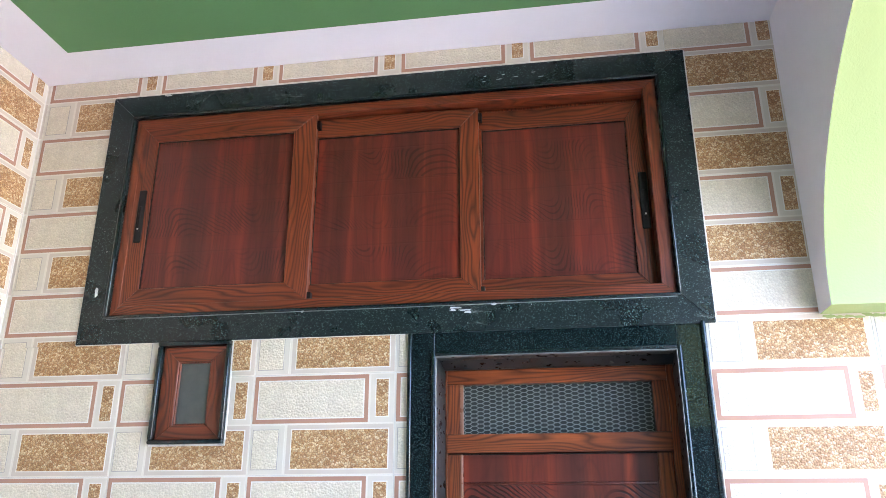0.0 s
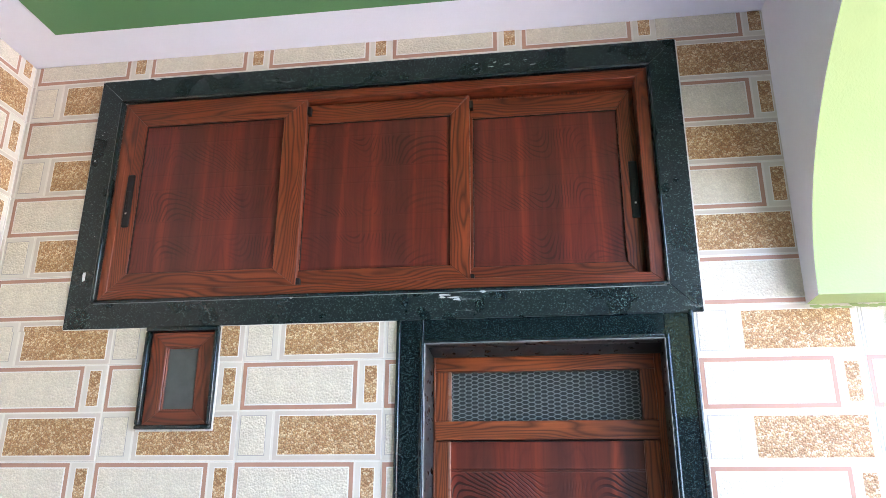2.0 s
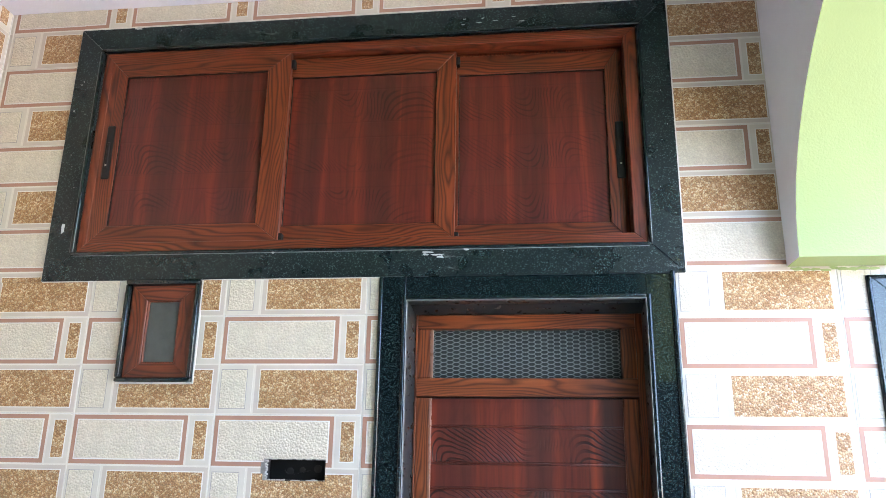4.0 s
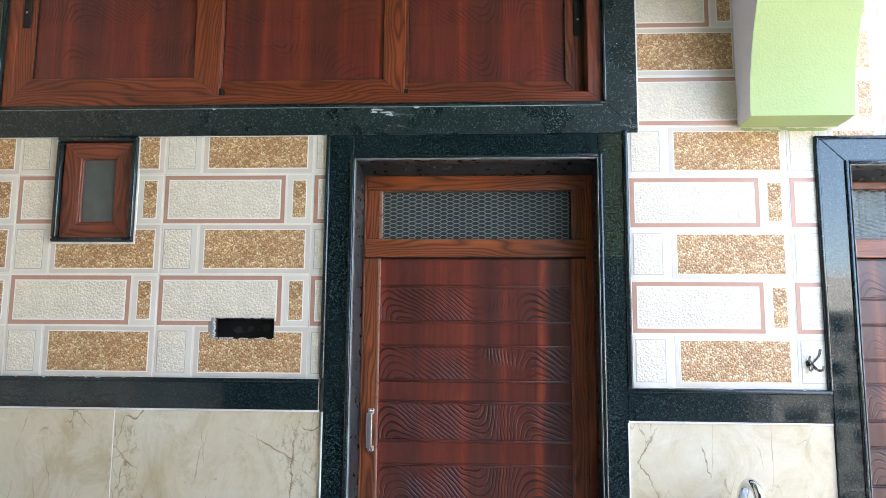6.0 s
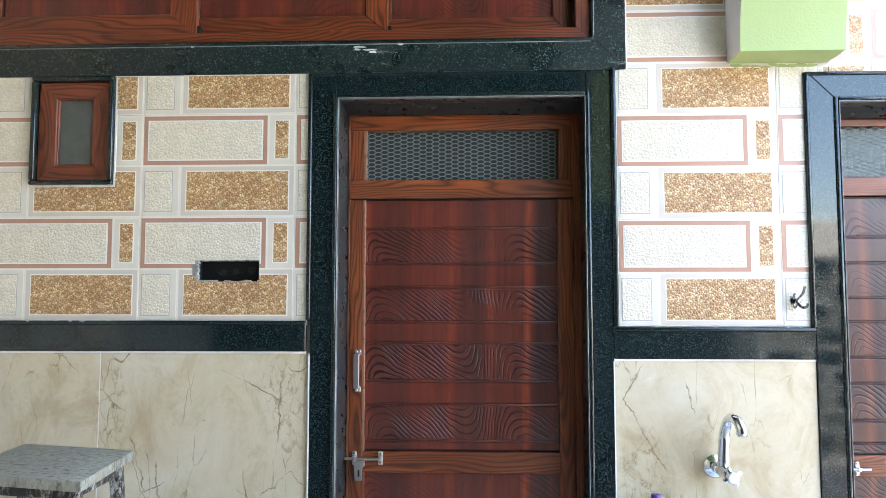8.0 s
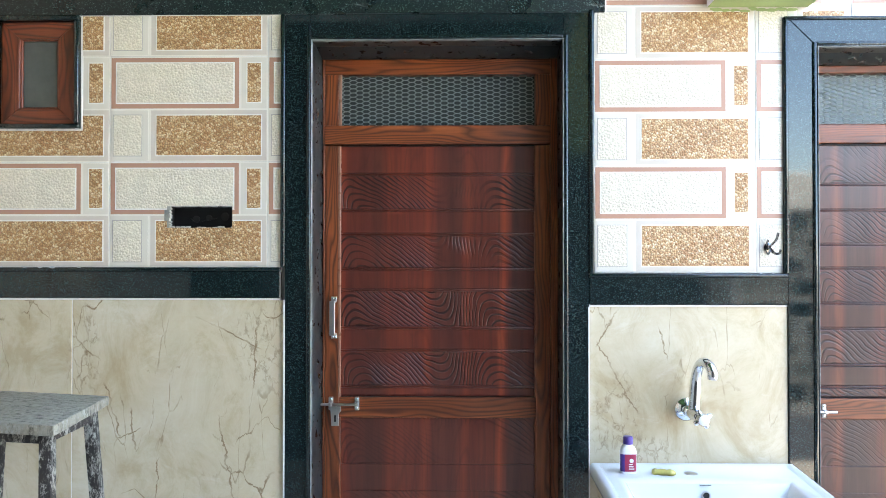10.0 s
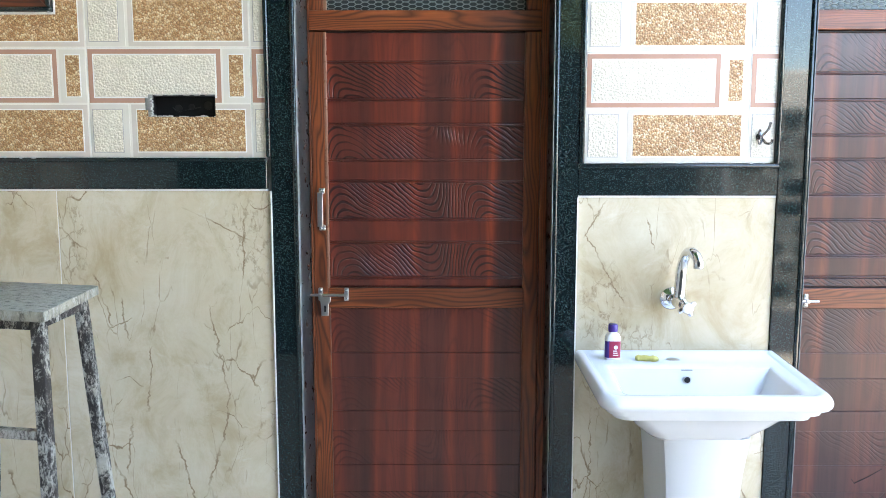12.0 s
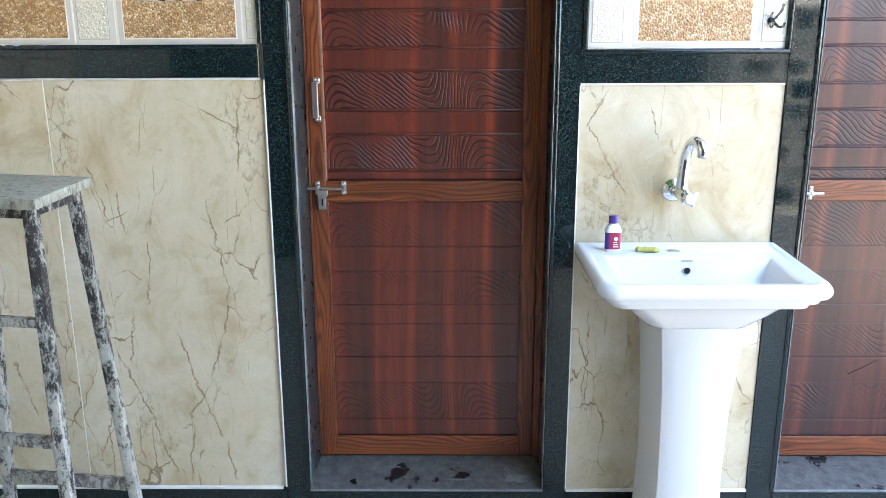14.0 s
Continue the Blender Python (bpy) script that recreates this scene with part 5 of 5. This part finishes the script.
def bottle():
    x, y, z = 0.957, -0.082, 0.8625
    b = holder("bottle", "white plastic bottle with red label and purple cap", "bottle")
    body = []
    for dz, hx, hy in ((0.0, 0.019, 0.012), (0.003, 0.0215, 0.0145), (0.060, 0.0215, 0.0145), (0.070, 0.018, 0.013), (0.076, 0.011, 0.010), (0.079, 0.010, 0.010)):
        body.append([(x + hx * math.copysign(abs(math.cos(a)) ** 0.6, math.cos(a)), y + hy * math.copysign(abs(math.sin(a)) ** 0.6, math.sin(a)), z + dz) for a in (2 * math.pi * i / 28 for i in range(28))])
    part("flask", loft(body), WHITEPLASTIC, b, smooth=True)
    lab = []
    for dz in (0.008, 0.054):
        lab.append([(x + 0.0219 * math.copysign(abs(math.cos(a)) ** 0.6, math.cos(a)), y + 0.0149 * math.copysign(abs(math.sin(a)) ** 0.6, math.sin(a)), z + dz) for a in (math.pi * 1.02 + math.pi * 0.80 * i / 20 for i in range(21))])
    bm = bmesh.new()
    rows = [[bm.verts.new(p) for p in r] for r in lab]
    for i in range(20):
        f = bm.faces.new((rows[0][i], rows[0][i + 1], rows[1][i + 1], rows[1][i]))
        f.material_index = 1 if i < 9 else 0
    lb = part("label", bm, [RED, PURPLE], b, "red and purple printed label", True)
    part("emblem", lathe([(0.0055, 0.0), (0.0055, 0.0006)], (x + 0.006, y - 0.0149, z + 0.037), "y", 16), WHITEPLASTIC, lb)
    for i in range(3):
        part("text_bar", cube(x - 0.001, x + 0.013 - 0.002 * i, y - 0.0155, y - 0.0149, z + 0.014 + 0.006 * i, z + 0.0165 + 0.006 * i), WHITEPLASTIC, lb)
    part("cap", lathe([(0.0125, 0.079), (0.0130, 0.081), (0.0130, 0.096), (0.0115, 0.099), (0.006, 0.0995)], (x, y, z), "z", 26), PURPLE, b, "purple screw cap", True)
    return b


bottle()


def soap():
    bm = bmesh.new()
    rows = []
    for i in range(9):
        t = i / 8
        r = 0.0085 * (0.55 if i in (0, 8) else 1.0) + 0.0012 * math.sin(i * 2.3)
        rows.append([(-0.031 + 0.062 * t, r * 1.25 * math.cos(a), 0.0085 + r * math.sin(a)) for a in (2 * math.pi * j / 12 for j in range(12))])
    ob = finish("soap_bar", loft(rows), YELLOW, smooth=True)
    ob.matrix_world = pose(1.048, -0.098, 0.8615, 3, 0, -14)
    return tagged(ob, "yellow wrapped soap bar lying on the basin rim", "soap")


soap()


def robe_hook():
    x, z = 1.369, 1.470
    h = holder("robe_hook", "small dark chrome double hook on the tiles", "hook")
    part("plate", lathe([(0.014, 0.0), (0.014, 0.003), (0.009, 0.006)], (x, 0.0, z), "y", 20), DARKCHROME, h, smooth=True)
    for s in (-1, 1):
        p = smooth_path([(x + 0.001 * s, -0.006, z - 0.002), (x + 0.008 * s, -0.020, z - 0.016), (x + 0.016 * s, -0.032, z - 0.016), (x + 0.018 * s, -0.036, z - 0.006)])
        part("lower_hook", tube(p, [0.0042 - 0.0012 * i / len(p) for i in range(len(p))], 8), DARKCHROME, h, smooth=True)
    p = smooth_path([(x, -0.006, z), (x + 0.003, -0.018, z + 0.010), (x + 0.007, -0.034, z + 0.022), (x + 0.009, -0.042, z + 0.040)])
    part("upper_hook", tube(p, 0.0034, 8), DARKCHROME, h, smooth=True)
    p = smooth_path([(x - 0.004, -0.006, z), (x - 0.010, -0.014, z + 0.012), (x - 0.008, -0.018, z + 0.022)])
    part("upper_hook", tube(p, 0.003, 8), DARKCHROME, h, smooth=True)
    return h


robe_hook()


# ---- painter's tall stool ----
def tall_stool():
    s = holder("tall_stool", "tall paint-splashed step stool with a grey top", "stool")
    top = [(-0.404, -0.183), (-0.362, -0.532), (-0.700, -0.455), (-0.745, -0.105)]
    bm = bmesh.new()
    f = bm.faces.new([bm.verts.new((x, y, 1.060)) for x, y in top])
    out = bmesh.ops.extrude_face_region(bm, geom=[f])
    bmesh.ops.translate(bm, verts=[v for v in out["geom"] if isinstance(v, bmesh.types.BMVert)], vec=(0, 0, 0.024))
    bmesh.ops.recalc_face_normals(bm, faces=bm.faces[:])
    bmesh.ops.bevel(bm, geom=bm.edges[:], offset=0.003, segments=2, profile=0.5, affect="EDGES")
    for f in bm.faces:
        f.material_index = 0 if f.normal.z > 0.7 else 1
    part("top", bm, [STOOL_TOP, STOOL_EDGE], s, "grey cement-stained wooden top", True)

    def strut(name, a, b, w, d, label=""):
        """A square bar between two points."""
        a, b = Vector(a), Vector(b)
        way = (b - a).normalized()
        side = way.cross(Vector((0, 1, 0))).normalized() if abs(way.y) < 0.9 else Vector((1, 0, 0))
        up = side.cross(way)
        bm = bmesh.new()
        rings = [[bm.verts.new(p + u * w / 2 * side + v * d / 2 * up) for u, v in ((-1, -1), (1, -1), (1, 1), (-1, 1))] for p in (a, b)]
        for i in range(4):
            bm.faces.new((rings[0][i], rings[0][(i + 1) % 4], rings[1][(i + 1) % 4], rings[1][i]))
        bm.faces.new(rings[0][::-1])
        bm.faces.new(rings[1])
        bmesh.ops.recalc_face_normals(bm, faces=bm.faces[:])
        bmesh.ops.bevel(bm, geom=bm.edges[:], offset=0.003, segments=2, profile=0.5, affect="EDGES")
        return part(name, bm, STOOL_RUNG if name == "rung" else STOOL_LEG, s, label, True)

    legs = {
        "fr": ((-0.408, -0.470, 1.060), (-0.335, -0.600, 0.0)),
        "br": ((-0.415, -0.262, 1.060), (-0.360, -0.190, 0.0)),
        "fl": ((-0.672, -0.425, 1.060), (-0.770, -0.545, 0.0)),
        "bl": ((-0.690, -0.180, 1.060), (-0.765, -0.150, 0.0)),
    }
    for k, (a, b) in legs.items():
        strut("leg", a, b, 0.028, 0.026, "dark leg splashed with white paint")

    def on(k, z):
        a, b = Vector(legs[k][0]), Vector(legs[k][1])
        return a + (b - a) * (1.06 - z) / 1.06

    for a, b, z, w in (("fl", "fr", 0.800, 0.022), ("fl", "fr", 0.525, 0.026), ("bl", "br", 0.225, 0.034), ("br", "fr", 0.160, 0.026), ("bl", "fl", 0.160, 0.026)):
        strut("rung", on(a, z), on(b, z), w, 0.022)
    for a, b in (("fl", "fr"), ("bl", "br"), ("br", "fr"), ("bl", "fl")):
        strut("apron", on(a, 1.047), on(b, 1.047), 0.030, 0.020)
    return s


tall_stool()

# ---- wall tiles, laid last ----
HOLES = [WIN2_OUT, SLOT]
bm = bmesh.new()
for x0, x1, z0, z1 in minus((WEST, EAST, 1.40, 3.146), OPENINGS + HOLES + [(-0.001, 0.882, 1.3, 2.14), (1.409, 2.30, 1.3, 2.117), (2.30, EAST, 1.3, 2.117)]):
    cube(x0, x1, 0.0021, 0.0115, z0, z1, 0, bm)
part("grout_bed", bm, GROUT, wall_north, "white grout between the tiles")
part("grout_bed", cube(WEST - 0.0115, WEST - 0.0021, -1.9, 0.0, 1.0, 3.146), GROUT, wall_west, "white grout between the tiles")
part("grout_line", cube(WEST - 0.004, WEST + 0.003, -0.0035, 0.004, 1.4155, 3.146, 0.001), GROUT, wall_north, "white grout line")
tiled((WEST, -0.001, 1.4155, 2.131), -0.490, 1.4130, HOLES, wall_north)
tiled((WEST, SUR_1[0], 2.131, 3.146), TOP_GRID[0], TOP_GRID[1], [], wall_north)
tiled((SUR_1[0], 0.8565, SUR_1[3], 3.146), TOP_GRID[0], TOP_GRID[1] + 0.001, [], wall_north)
tiled((0.8575, 1.2, 2.303, 3.146), 0.762, 2.302, [SUR_1], wall_north)
tiled((SUR_1[1], 1.2, 2.1525, 2.302), 0.882, 2.0015, [], wall_north)
tiled((0.882, 1.409, 1.3985, 2.152), 0.8825, 1.3990, [], wall_north)
tiled((1.482, EAST, 2.117, 3.146), 1.602, 2.0015, [], wall_north)
tiled((1.409, 1.482, 2.117, 2.146), 1.334, 2.0, [], wall_north)
tiled((-1.9, 0.0, 1.0, 3.146), -TW - 0.003, 2.0145, [], wall_west, pose(WEST, 0, 0, 0, 0, 90))
